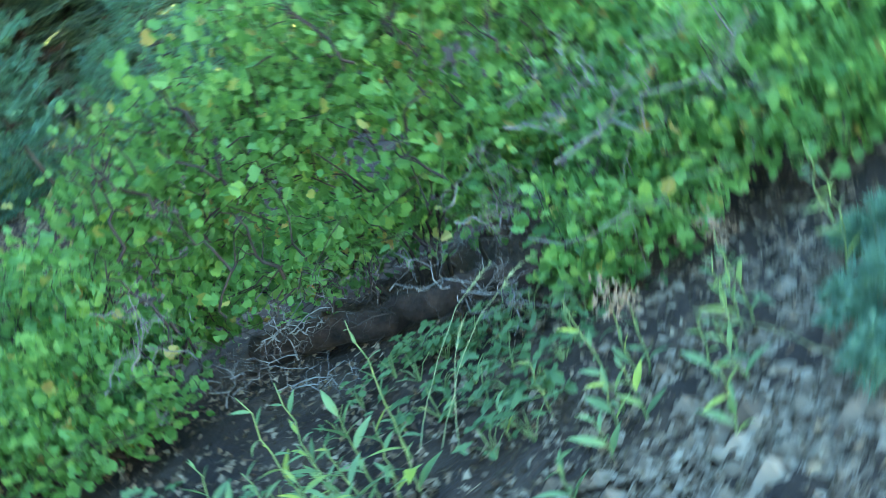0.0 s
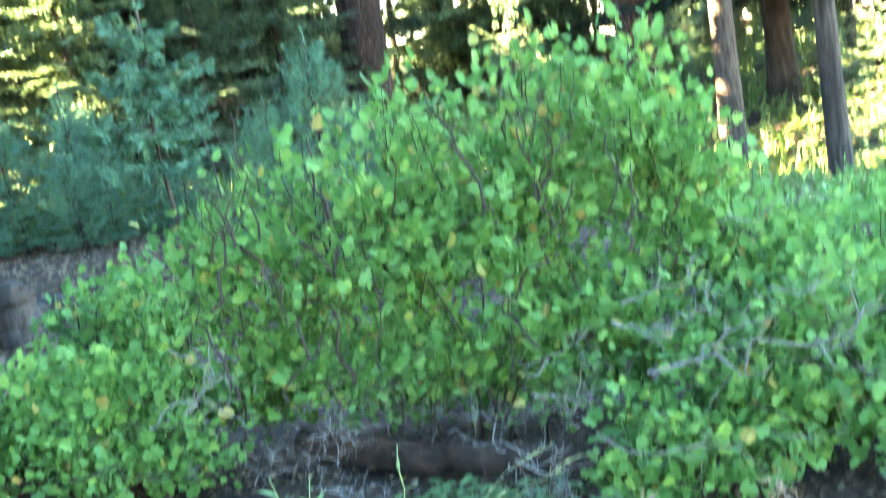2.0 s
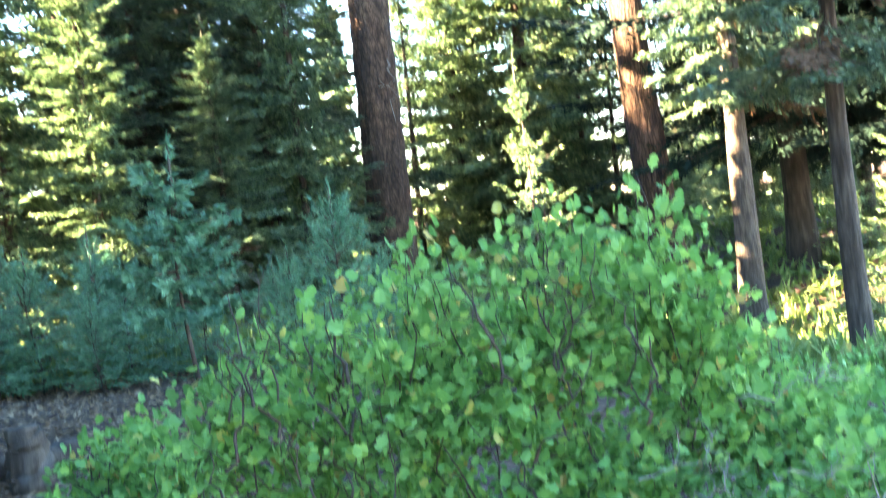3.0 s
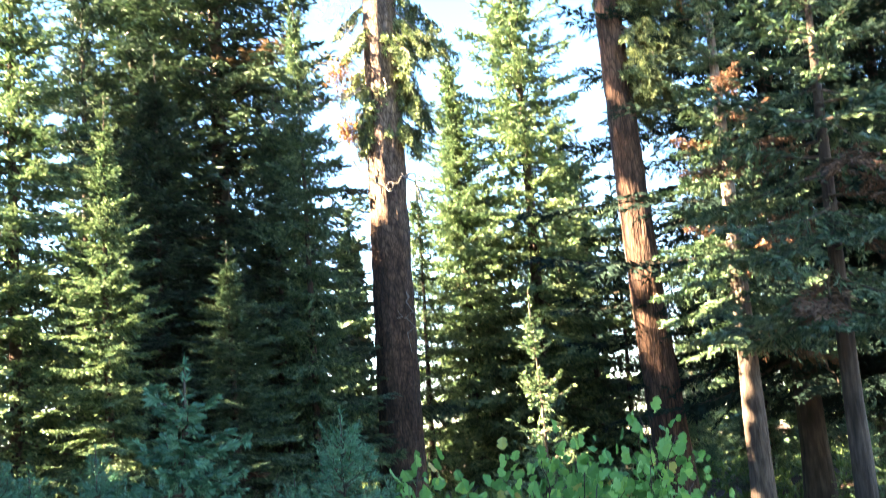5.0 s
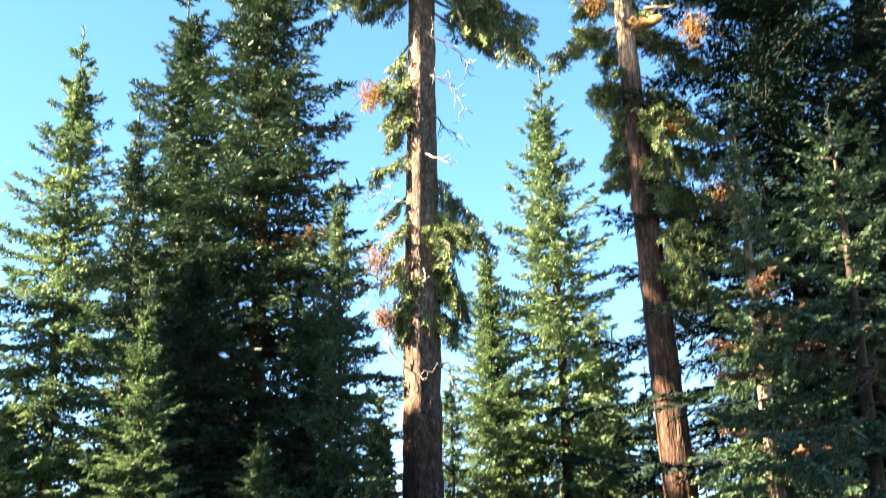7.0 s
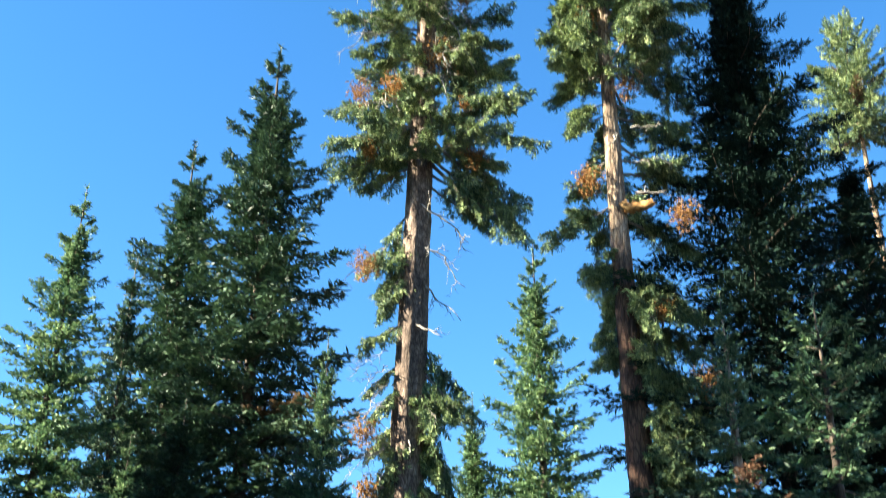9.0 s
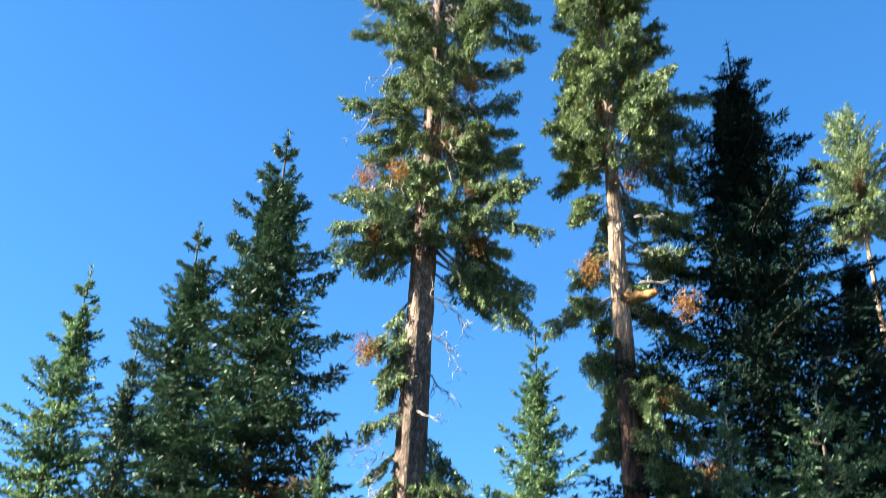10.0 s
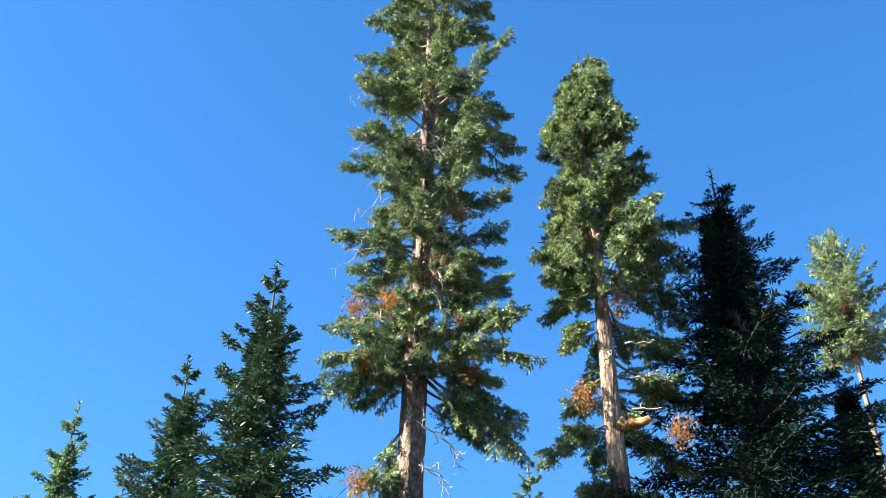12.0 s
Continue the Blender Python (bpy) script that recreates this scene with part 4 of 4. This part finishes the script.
shrub("leafy_shrub", (2.3, 8.2, 0), [(0, 0, 0.28, 1.0, 0.5, 0.2, 3), (1.2, 0.5, 0.28, 1.0, 0.6, 0.2, 3)], 120, 26, 36, "low spreading shrub before the dark trunks", size=0.06)

# dark forked stems standing in the outer leaves
rng = np.random.default_rng(43)
for i in range(26):
    x, z = rng.uniform(-0.85, 1.2), rng.uniform(0.45, 1.15)
    a = np.array([x - 0.3, rng.uniform(-0.42, -0.25), z])
    b = a + np.array([rng.normal() * 0.12, rng.uniform(-0.05, 0.1), rng.uniform(0.25, 0.5)])
    part("stem", dead_limb(rng, a, b, rng.uniform(0.005, 0.009), 0.0, 3, 0.04, 0.5, 0).mesh("stem", [M_STEM], True), main_shrub, "dark brown forked stem")

# silver dead wood caught in the shrubs
rng = np.random.default_rng(41)
for host, start, end, r, sag, forks in [
        (low_shrub, (0.78, 4.2, 0.41), (1.53, 3.95, 0.58), 0.014, 0.03, 6), (low_shrub, (0.94, 4.15, 0.43), (1.13, 4.1, 0.62), 0.012, 0.02, 3), (low_shrub, (0.66, 4.1, 0.63), (0.89, 4.0, 0.62), 0.009, 0.02, 7),
        (low_shrub, (0.86, 4.05, 0.61), (1.04, 4.0, 0.71), 0.008, 0.0, 8), (low_shrub, (1.14, 4.1, 0.66), (1.47, 4.0, 0.63), 0.007, 0.02, 6), (low_shrub, (0.74, 4.3, 0.64), (1.03, 4.2, 0.72), 0.008, 0.0, 5),
        (low_shrub, (1.18, 4.6, 0.81), (1.59, 4.4, 0.9), 0.008, 0.0, 6), (low_shrub, (0.95, 4.0, 0.5), (1.12, 3.9, 0.6), 0.006, 0.01, 6),
        (main_shrub, (0.37, 4.2, 0.46), (0.57, 4.1, 0.61), 0.008, -0.02, 4), (main_shrub, (0.38, 4.15, 0.42), (0.6, 4.1, 0.38), 0.007, 0.04, 5), (main_shrub, (0.49, 4.15, 0.35), (0.56, 4.1, 0.52), 0.006, 0.02, 5),
        (main_shrub, (-0.3, 4.45, 0.28), (0.0, 4.4, 0.36), 0.005, 0.01, 5), (main_shrub, (0.29, 4.15, 0.2), (0.55, 3.98, 0.06), 0.007, 0.0, 7), (main_shrub, (0.19, 4.25, 0.25), (0.47, 4.12, 0.14), 0.006, 0.01, 8),
        (low_shrub, (0.55, 4.0, 0.3), (1.2, 3.75, 0.25), 0.006, 0.02, 6),
        (front_shrub, (-0.84, 4.5, 0.44), (-0.67, 4.45, 0.67), 0.009, 0.02, 5), (front_shrub, (-0.85, 4.5, 0.69), (-0.7, 4.5, 0.56), 0.007, 0.0, 4)]:
    o = np.array(host.location)
    fore = np.array([0, 0.14, 0]) + o   # caught in the outer leaves
    part("dead_branch", dead_limb(rng, np.array(start) - fore, np.array(end) - fore, r * 0.48, sag, forks, 0.05).mesh("dead_branch", [M_DEADWOOD], True), host, "silver-grey bare dead branch")
for i in range(84):
    left = i >= 50   # the tangle in the hollow beside the log
    a = np.array([rng.uniform(-1.0, -0.25) if left else rng.uniform(-0.5, 1.1), rng.uniform(4.3, 4.9) if left else rng.uniform(4.1, 4.7), rng.uniform(0.04, 0.4) if left else rng.uniform(0.02, 0.3)])
    b = a + np.array([rng.uniform(-0.4, 0.4), rng.uniform(-0.25, 0.2), rng.uniform(-0.1, 0.25)])
    b[2] = max(b[2], 0.02)
    part("dead_twig", dead_limb(rng, a - np.array(main_shrub.location), b - np.array(main_shrub.location), rng.uniform(0.0022, 0.004), 0.0, 5, 0.05).mesh("dead_twig", [M_STEM if i % 2 else M_DEADWOOD], True), main_shrub)

# ---- plants and litter of the near ground ----
def lance_leaf(rng, length, wide=0.2, mat=None, droop=0.3):
    """A long pointed leaf along +x, folded at the midrib and arching over."""
    q = np.linspace(0, 1, 7)
    w = length * wide * 0.5 * np.sin(np.pi * np.clip(q, 0.03, 0.985) ** 0.8)
    bend = rng.uniform(0.5, 1.3) * droop
    mid = np.stack([length * np.sin(q * bend) / bend, 0 * q, -length * (1 - np.cos(q * bend)) / bend], 1)
    v = np.concatenate([mid, mid + np.stack([0 * q, w, 0.4 * w], 1), mid + np.stack([0 * q, -w, 0.4 * w], 1)])
    t = []
    for i in range(6):
        t += [[i, i + 1, 8 + i], [i, 8 + i, 7 + i], [i, 14 + i, 15 + i], [i, 15 + i, i + 1]]
    return Geo().add(v, t).mesh("leaf", [mat or M_HERBOB], True)


LANCES = [lance_leaf(np.random.default_rng(70 + k), 0.1, (0.2, 0.27, 0.17, 0.24)[k % 4], None, (0.3, 0.6, 0.9, 0.2)[k % 4]) for k in range(8)]


def leafy_herb(x, y, height, leaves, seed, lean=(0.0, 0.0), big=1.0, head=False):
    rng = np.random.default_rng(seed)
    ob = thing("leafy_herb", (x, y, gz(x, y)), "slender herb with long pointed light green leaves" + (" and dry flower head" if head else ""), "herb", "leafy herbs")
    top = np.array([lean[0], lean[1], height])
    p = limb_curve(rng, (0, 0, -0.01), top, 0, 8, 0.015)
    part("stem", Geo().add(*tube(p, np.linspace(0.004, 0.0018, 8), 5)).mesh("stem", [M_HERBSTEM], True), ob)
    leaves = int(leaves * 0.7)
    for i in range(leaves):
        f = 0.12 + 0.86 * (i + 0.5) / leaves
        at = np.array([np.interp(f, np.linspace(0, 1, 8), p[:, k]) for k in range(3)])
        m = Matrix.Translation(at) @ Matrix.Rotation(i * 2.4 + rng.uniform(-0.4, 0.4), 4, "Z") @ Matrix.Rotation(-rng.uniform(0.3, 1.15), 4, "Y") @ Matrix.Rotation(rng.uniform(-0.5, 0.5), 4, "X") @ Matrix.Scale(1.2 * big * rng.uniform(0.55, 1.15) * (1.1 - 0.5 * f), 4)
        part("leaf", LANCES[int(rng.integers(8))], ob, "", m)
    if head:
        c = np.array([top + rng.normal(size=3) * [0.018, 0.018, 0.03] for _ in range(34)])
        tagged(part("flower_head", Geo().add(*blades(rng, c, unit(rng.normal(size=(34, 3))), 4, 0.016, 0.009, 0.8)).mesh("flower_head", [M_SEED]), ob, "dry pinkish-brown flower head"), kind="stuff")
    return ob


for x, y, h, n, lean, big, head in [(-0.72, 3.66, 0.36, 10, (0.02, 0), 1.0, False), (-0.62, 3.62, 0.24, 8, (-0.06, 0), 0.9, False), (-0.46, 3.55, 0.5, 17, (0.0, 0), 0.85, False), (-0.40, 3.6, 0.46, 16, (0.05, 0), 0.9, False),
                               (-0.34, 3.5, 0.3, 12, (-0.04, 0), 1.2, False), (-0.26, 3.5, 0.34, 11, (0.03, 0), 1.3, False), (-0.2, 3.42, 0.27, 9, (0.05, 0), 1.3, False), (-0.12, 3.62, 0.5, 12, (0.04, 0), 0.7, False),
                               (0.3, 3.38, 0.2, 8, (0.02, 0), 1.0, False), (0.47, 3.2, 0.36, 9, (-0.01, 0), 0.7, False), (0.55, 3.26, 0.28, 10, (0.03, 0), 0.7, True), (0.6, 3.3, 0.23, 10, (0.04, 0), 0.7, True),
                               (0.8, 3.12, 0.3, 12, (0.06, 0), 0.9, False), (0.88, 3.22, 0.32, 14, (0.04, 0), 0.9, True), (0.92, 3.22, 0.25, 10, (0.0, 0), 1.0, False), (1.22, 3.2, 0.42, 13, (0.02, 0), 0.8, False), (1.3, 3.3, 0.3, 10, (0, 0), 0.9, False),
                               (0.16, 3.4, 0.12, 7, (0.02, 0), 0.9, False), (0.36, 3.0, 0.14, 8, (0, 0), 0.9, False), (0.2, 2.9, 0.16, 9, (0.02, 0), 1.0, False), (0.62, 2.75, 0.2, 10, (0.03, 0), 0.9, False)]:
    leafy_herb(x, y, h, n, int(1000 + x * 100 + y * 10), lean, big, head)
for x, y, h, n, lean, big in [(-0.52, 3.48, 0.32, 13, (-0.03, 0), 1.0), (-0.44, 3.4, 0.26, 11, (0.02, 0), 1.1), (-0.3, 3.4, 0.3, 12, (0.0, 0), 1.1), (-0.14, 3.38, 0.22, 9, (0.04, 0), 1.2), (-0.66, 3.5, 0.2, 9, (0, 0), 1.0),
                              (-0.38, 3.3, 0.22, 10, (0.02, 0), 1.2), (0.5, 3.06, 0.2, 10, (0.0, 0), 0.9), (0.42, 3.12, 0.18, 9, (0.03, 0), 0.9), (0.7, 3.05, 0.2, 9, (0.03, 0), 0.9), (0.76, 2.95, 0.22, 10, (-0.02, 0), 0.9)]:
    leafy_herb(x, y, h, n, int(2000 + x * 100 + y * 10), lean, big)


def grass_stalk(start, end, sag, seed):
    rng = np.random.default_rng(seed)
    ob = thing("grass_stalk", start, "arching pale green grass stalk with seed head", "grass", "grass stalks")
    p = limb_curve(rng, (0, 0, 0), np.array(end) - np.array(start), sag, 12, 0.004)
    part("stem", Geo().add(*tube(p, np.linspace(0.0017, 0.0008, 12), 5)).mesh("stem", [M_STRAW], True), ob)
    f = rng.uniform(0.72, 1, 26)
    c = np.stack([np.interp(f, np.linspace(0, 1, 12), p[:, k]) for k in range(3)], 1)
    part("seed_head", Geo().add(*blades(rng, c, np.repeat(unit(p[-1] - p[-3])[None], 26, 0), 2, 0.025, 0.004, 0.25)).mesh("seed_head", [M_STRAW]), ob)
    return ob


grass_stalk((-0.02, 3.48, 0), (0.55, 3.95, 0.2), -0.09, 51)
grass_stalk((-0.08, 3.55, 0), (0.42, 4.05, 0.22), -0.07, 52)
grass_stalk((0.02, 3.4, 0), (0.22, 3.7, 0.22), -0.04, 53)
grass_stalk((0.95, 2.6, 0), (0.72, 2.95, 0.22), -0.04, 54)


def lobed_leaf(rng, mat):
    """A three-lobed low leaf of unit length along +x on a stalk."""
    a = np.linspace(-2.2, 2.2, 19)
    r = 0.5 * (0.62 + 0.28 * np.cos(a * 3) + 0.06 * np.cos(a * 13)) * (1.1 - 0.12 * abs(a))
    v = np.concatenate([[[0.45, 0, 0]], np.stack([0.45 + r * np.cos(a), r * np.sin(a), 0.12 * abs(np.sin(a * 1.5)) + 0.03 * rng.normal(size=19)], 1), [[0, 0.01, -0.02], [0, -0.01, -0.02]]])
    t = [[0, i, i + 1] for i in range(1, 19)] + [[0, 21, 20]]
    return Geo().add(v, t).mesh("leaf", [mat], True)


LOBED = [lobed_leaf(np.random.default_rng(80 + k), M_LOWHERBOB) for k in range(5)]


def low_herb(x, y, leaves, size, seed):
    rng = np.random.default_rng(seed)
    ob = thing("low_herb", (x, y, gz(x, y)), "low herb with lobed green leaves on bare soil", "herb", "low herbs")
    for i in range(leaves):
        r, a, h = rng.uniform(0.0, 0.09), rng.uniform(0, 6.28), rng.uniform(0.03, 0.12)
        at = Vector((r * math.cos(a), r * math.sin(a), h))
        part("stalk", Geo().add(*tube([(0, 0, 0), (at.x * 0.5, at.y * 0.5, h * 0.7), tuple(at)], [0.002, 0.0017, 0.0013], 4)).mesh("stalk", [M_HERBSTEM]), ob)
        m = Matrix.Translation(at) @ Matrix.Rotation(a, 4, "Z") @ Matrix.Rotation(rng.uniform(-0.3, 0.5), 4, "Y") @ Matrix.Scale(size * rng.uniform(0.7, 1.2), 4)
        part("leaf", LOBED[int(rng.integers(5))], ob, "", m)
    return ob


rng = np.random.default_rng(90)
for x, y, n, size in [(0.02, 4.1, 9, 0.096), (0.14, 4.15, 9, 0.096), (0.26, 4.1, 8, 0.096), (0.08, 3.95, 7, 0.084), (0.36, 4.05, 8, 0.096), (0.48, 4.15, 8, 0.096), (0.25, 3.6, 8, 0.102), (0.17, 3.65, 6, 0.096), (0.02, 3.75, 7, 0.096), (-0.1, 3.8, 6, 0.084),
                      (-0.95, 3.85, 9, 0.090), (-0.85, 3.75, 9, 0.084), (-0.75, 3.8, 8, 0.084), (-1.05, 3.95, 8, 0.084), (-0.55, 3.7, 7, 0.084), (-1.0, 4.15, 9, 0.108), (0.62, 3.95, 7, 0.090), (0.75, 3.9, 7, 0.084), (0.86, 4.0, 7, 0.096), (-0.3, 4.0, 6, 0.072), (-0.2, 4.1, 6, 0.072), (0.2, 4.22, 9, 0.1), (0.3, 4.2, 9, 0.1), (-0.05, 4.2, 9, 0.095), (0.4, 4.22, 9, 0.1), (0.1, 4.3, 8, 0.1), (0.55, 4.0, 7, 0.09), (0.68, 4.1, 7, 0.09),
                      (-0.9, 3.5, 8, 0.085), (-1.02, 3.62, 8, 0.085), (-0.8, 3.42, 7, 0.08), (-0.66, 3.36, 7, 0.08), (0.1, 3.34, 7, 0.09), (0.22, 3.3, 7, 0.085), (0.34, 3.5, 8, 0.1), (0.44, 3.62, 8, 0.1), (0.3, 3.78, 8, 0.1), (0.52, 3.78, 8, 0.1), (0.18, 3.85, 8, 0.1)]:
    low_herb(x, y, n, size, int(rng.integers(1e6)))


def feathery_herb(x, y, radius, height, seed):
    rng = np.random.default_rng(seed)
    ob = thing("feathery_herb", (x, y, gz(x, y)), "rounded clump of feathery blue-green foliage", "herb", "feathery herbs")
    g = Geo()
    for i in range(46):
        a, f = rng.uniform(0, 6.28), rng.uniform(0.1, 1) ** 0.5
        tip = np.array([math.cos(a) * radius * f, math.sin(a) * radius * f, height * (1.05 - 0.55 * f * f)])
        p = limb_curve(rng, (0, 0, 0), tip, -0.03, 9, 0.01)
        if i < 12:
            part("frond_stem", Geo().add(*tube(p, np.linspace(0.003, 0.001, 9), 4)).mesh("frond_stem", [M_HERBSTEM]), ob)
        q = rng.uniform(0.35, 1, 22)
        c = np.stack([np.interp(q, np.linspace(0, 1, 9), p[:, k]) for k in range(3)], 1)
        g.add(*blades(rng, c, np.repeat(unit(p[-1] - p[-3])[None], 22, 0), 3, 0.035, 0.008, 0.7))
    tagged(part("foliage", g.mesh("feathery_foliage", [M_BLUEHERB]), ob), kind="stuff")
    return ob


feathery_herb(1.16, 2.84, 0.2, 0.16, 61)
feathery_herb(1.32, 2.96, 0.17, 0.14, 62)
feathery_herb(1.4, 3.28, 0.15, 0.13, 63)
feathery_herb(1.02, 2.6, 0.15, 0.14, 64)


def pebble(rng):
    """A rounded irregular stone of unit size."""
    bm = bmesh.new()
    bmesh.ops.create_icosphere(bm, subdivisions=2, radius=0.5)
    for v in bm.verts:
        n = noise.noise(v.co * 2.2 + Vector((rng.uniform(0, 50), 0, 0)) * 0) * 0.25 + rng.normal() * 0.02
        v.co *= 1 + n
        v.co.z *= 0.62
    me = bpy.data.meshes.new("stone")
    bm.to_mesh(me)
    bm.free()
    me.materials.append(M_STONE)
    return me


PEBBLES = []
for k in range(5):
    r = np.random.default_rng(100 + k)
    me = pebble(r)
    for v in me.vertices:
        v.co = Vector((v.co.x * r.uniform(0.98, 1.02) * (0.8 + 0.1 * k), v.co.y, v.co.z + 0.06 * math.sin(7 * v.co.x + k)))
    PEBBLES.append(me)
rng = np.random.default_rng(101)
for i in range(295):
    if i < 265:
        x, y = rng.normal(1.05, 0.38), min(3.2, rng.normal(2.5, 0.35))
    else:
        x, y = rng.uniform(-1.2, 1.3), rng.uniform(3.3, 4.4)
    size = float(rng.choice([0.025, 0.04, 0.055, 0.075], p=[0.4, 0.35, 0.2, 0.05]))
    st = new("stone", PEBBLES[int(rng.integers(5))])
    st.matrix_basis = pose(x, y, gz(x, y) + size * 0.12, rng.uniform(-15, 15), rng.uniform(-15, 15), rng.uniform(0, 360)) @ Matrix.Scale(size, 4)
    tagged(st, "small pale grey stone lying on soil", "stone", "loose stones")


def gravel():
    rng = np.random.default_rng(102)
    n = 27000
    x, y = rng.normal(1.05, 0.8, n), rng.normal(2.45, 0.7, n)
    x[:3500], y[:3500] = rng.uniform(-4, 5, 3500), rng.uniform(-3, 5, 3500)
    keep = (rng.uniform(size=n) < 0.08 + np.clip((x - 0.1) * 0.6 + (3.2 - y) * 0.9, 0, 1)) & (y < 4.9)
    x, y = x[keep], y[keep]
    n = len(x)
    size = rng.gamma(2.0, 0.005, n)[:, None, None] + 0.004
    octa = np.array([[1, 0, 0], [0, 1, 0], [-1, 0, 0], [0, -1, 0], [0, 0, 0.7], [0, 0, -0.7]])
    v = octa[None] * size * rng.uniform(0.6, 1.3, (n, 6, 3)) + np.stack([x, y, ground_height(x, y) + 0.003], 1)[:, None]
    t = np.array([[0, 1, 4], [1, 2, 4], [2, 3, 4], [3, 0, 4], [1, 0, 5], [2, 1, 5], [3, 2, 5], [0, 3, 5]])
    return Geo().add(v.reshape(-1, 3), (t[None] + 6 * np.arange(n)[:, None, None]).reshape(-1, 3)).mesh("gravel", [M_GRAVEL])


tagged(new("gravel", gravel()), "scattered grey gravel on the soil", "gravel", kind="stuff")


def litter():
    """Dry leaves, needles and bark chips lying about."""
    rng = np.random.default_rng(103)
    n = 12000
    y = 2 + 13 * rng.uniform(0, 1, n) ** 1.4
    x = rng.uniform(-0.55, 0.5, n) * (y + 0.5)
    base = np.stack([x, y, ground_height(x, y) + 0.006 + rng.uniform(0, 0.012, n)], 1)
    d = unit(rng.normal(size=(n, 3)) * [1, 1, 0.12])
    keep = (y > 5) | (rng.uniform(size=n) < 0.45)
    g = Geo().add(*blades(rng, base[keep], d[keep], 1, 0.05, 0.005, 0.1, 0.3))
    g.add(*blades(rng, base[:1500], d[:1500], 2, 0.028, 0.016, 0.3, 0.3))
    yn = rng.uniform(-3.5, 5.2, 7000)
    yn[:5000] = rng.uniform(2.0, 5.2, 5000)
    xn = rng.uniform(-0.5, 0.5, 7000) * np.maximum(abs(yn), 6 * (yn < 2))
    bn = np.stack([xn, yn, ground_height(xn, yn) + 0.004 + rng.uniform(0, 0.012, 7000)], 1)
    g.add(*blades(rng, bn, unit(rng.normal(size=(7000, 3)) * [1, 1, 0.25]), 2, 0.024, 0.013, 0.5, 0.4), 1)
    yd = rng.uniform(2.3, 5.0, 2600)
    xd = rng.uniform(-0.45, 0.42, 2600) * yd
    bd = np.stack([xd, yd, ground_height(xd, yd) + 0.012 + rng.uniform(0, 0.012, 2600)], 1)
    g.add(*blades(rng, bd, unit(rng.normal(size=(2600, 3)) * [1, 1, 0.3]), 2, 0.03, 0.022, 0.4, 0.4))
    yc = rng.uniform(6.5, 15, 9000)
    xc = rng.uniform(-0.5, -0.08, 9000) * yc
    bc = np.stack([xc, yc, ground_height(xc, yc) + 0.008 + rng.uniform(0, 0.02, 9000)], 1)
    g.add(*blades(rng, bc, unit(rng.normal(size=(9000, 3)) * [1, 1, 0.15]), 2, 0.07, 0.03, 0.3, 0.3))
    return g.mesh("litter", [M_LITTER, M_DEADNEEDLE])


tagged(new("litter", litter()), "dry brown needles and leaf litter", "litter", kind="stuff")


def rough_log(name, start, end, r0, r1, mat, label, seed, category):
    rng = np.random.default_rng(seed)
    p = limb_curve(rng, (0, 0, 0), np.array(end) - np.array(start), 0, 16, 0.012)
    v, t = tube(p, np.linspace(r0, r1, 16), 14)
    ax = np.repeat(p, 14, 0)
    v = ax + (v - ax) * (1 + 0.1 * rng.normal(size=14)[np.tile(np.arange(14), 16)] + 0.05 * rng.normal(size=len(v)))[:, None]
    v = np.concatenate([v, p[:1] - 0.02 * unit(p[1] - p[0])])
    t = np.concatenate([t, [[len(v) - 1, (i + 1) % 14, i] for i in range(14)]])
    ob = new(name, Geo().add(v, t).mesh(name, [mat], True))
    ob.location = start
    return tagged(ob, label, category)


rough_log("tree_stump", (-2.84, 8.85, -0.02), (-2.88, 8.83, 0.42), 0.2, 0.12, M_GREYBARK, "weathered grey broken tree stump on the clearing", 111, "stump")
rough_log("fallen_log", (-0.5, 5.02, 0.05), (0.62, 4.18, 0.045), 0.075, 0.05, M_ROT, "dark red-brown rotting log under the shrub", 114, "log")
rough_log("fallen_log", (-2.3, 5.2, 0.07), (-0.95, 5.0, 0.06), 0.08, 0.06, M_ROT, "dark rotting log lying on the soil", 112, "log")
rough_log("fallen_log", (-3.4, 8.7, 0.09), (-2.7, 9.6, 0.09), 0.1, 0.09, M_GREYBARK, "grey fallen log on the clearing", 113, "log")
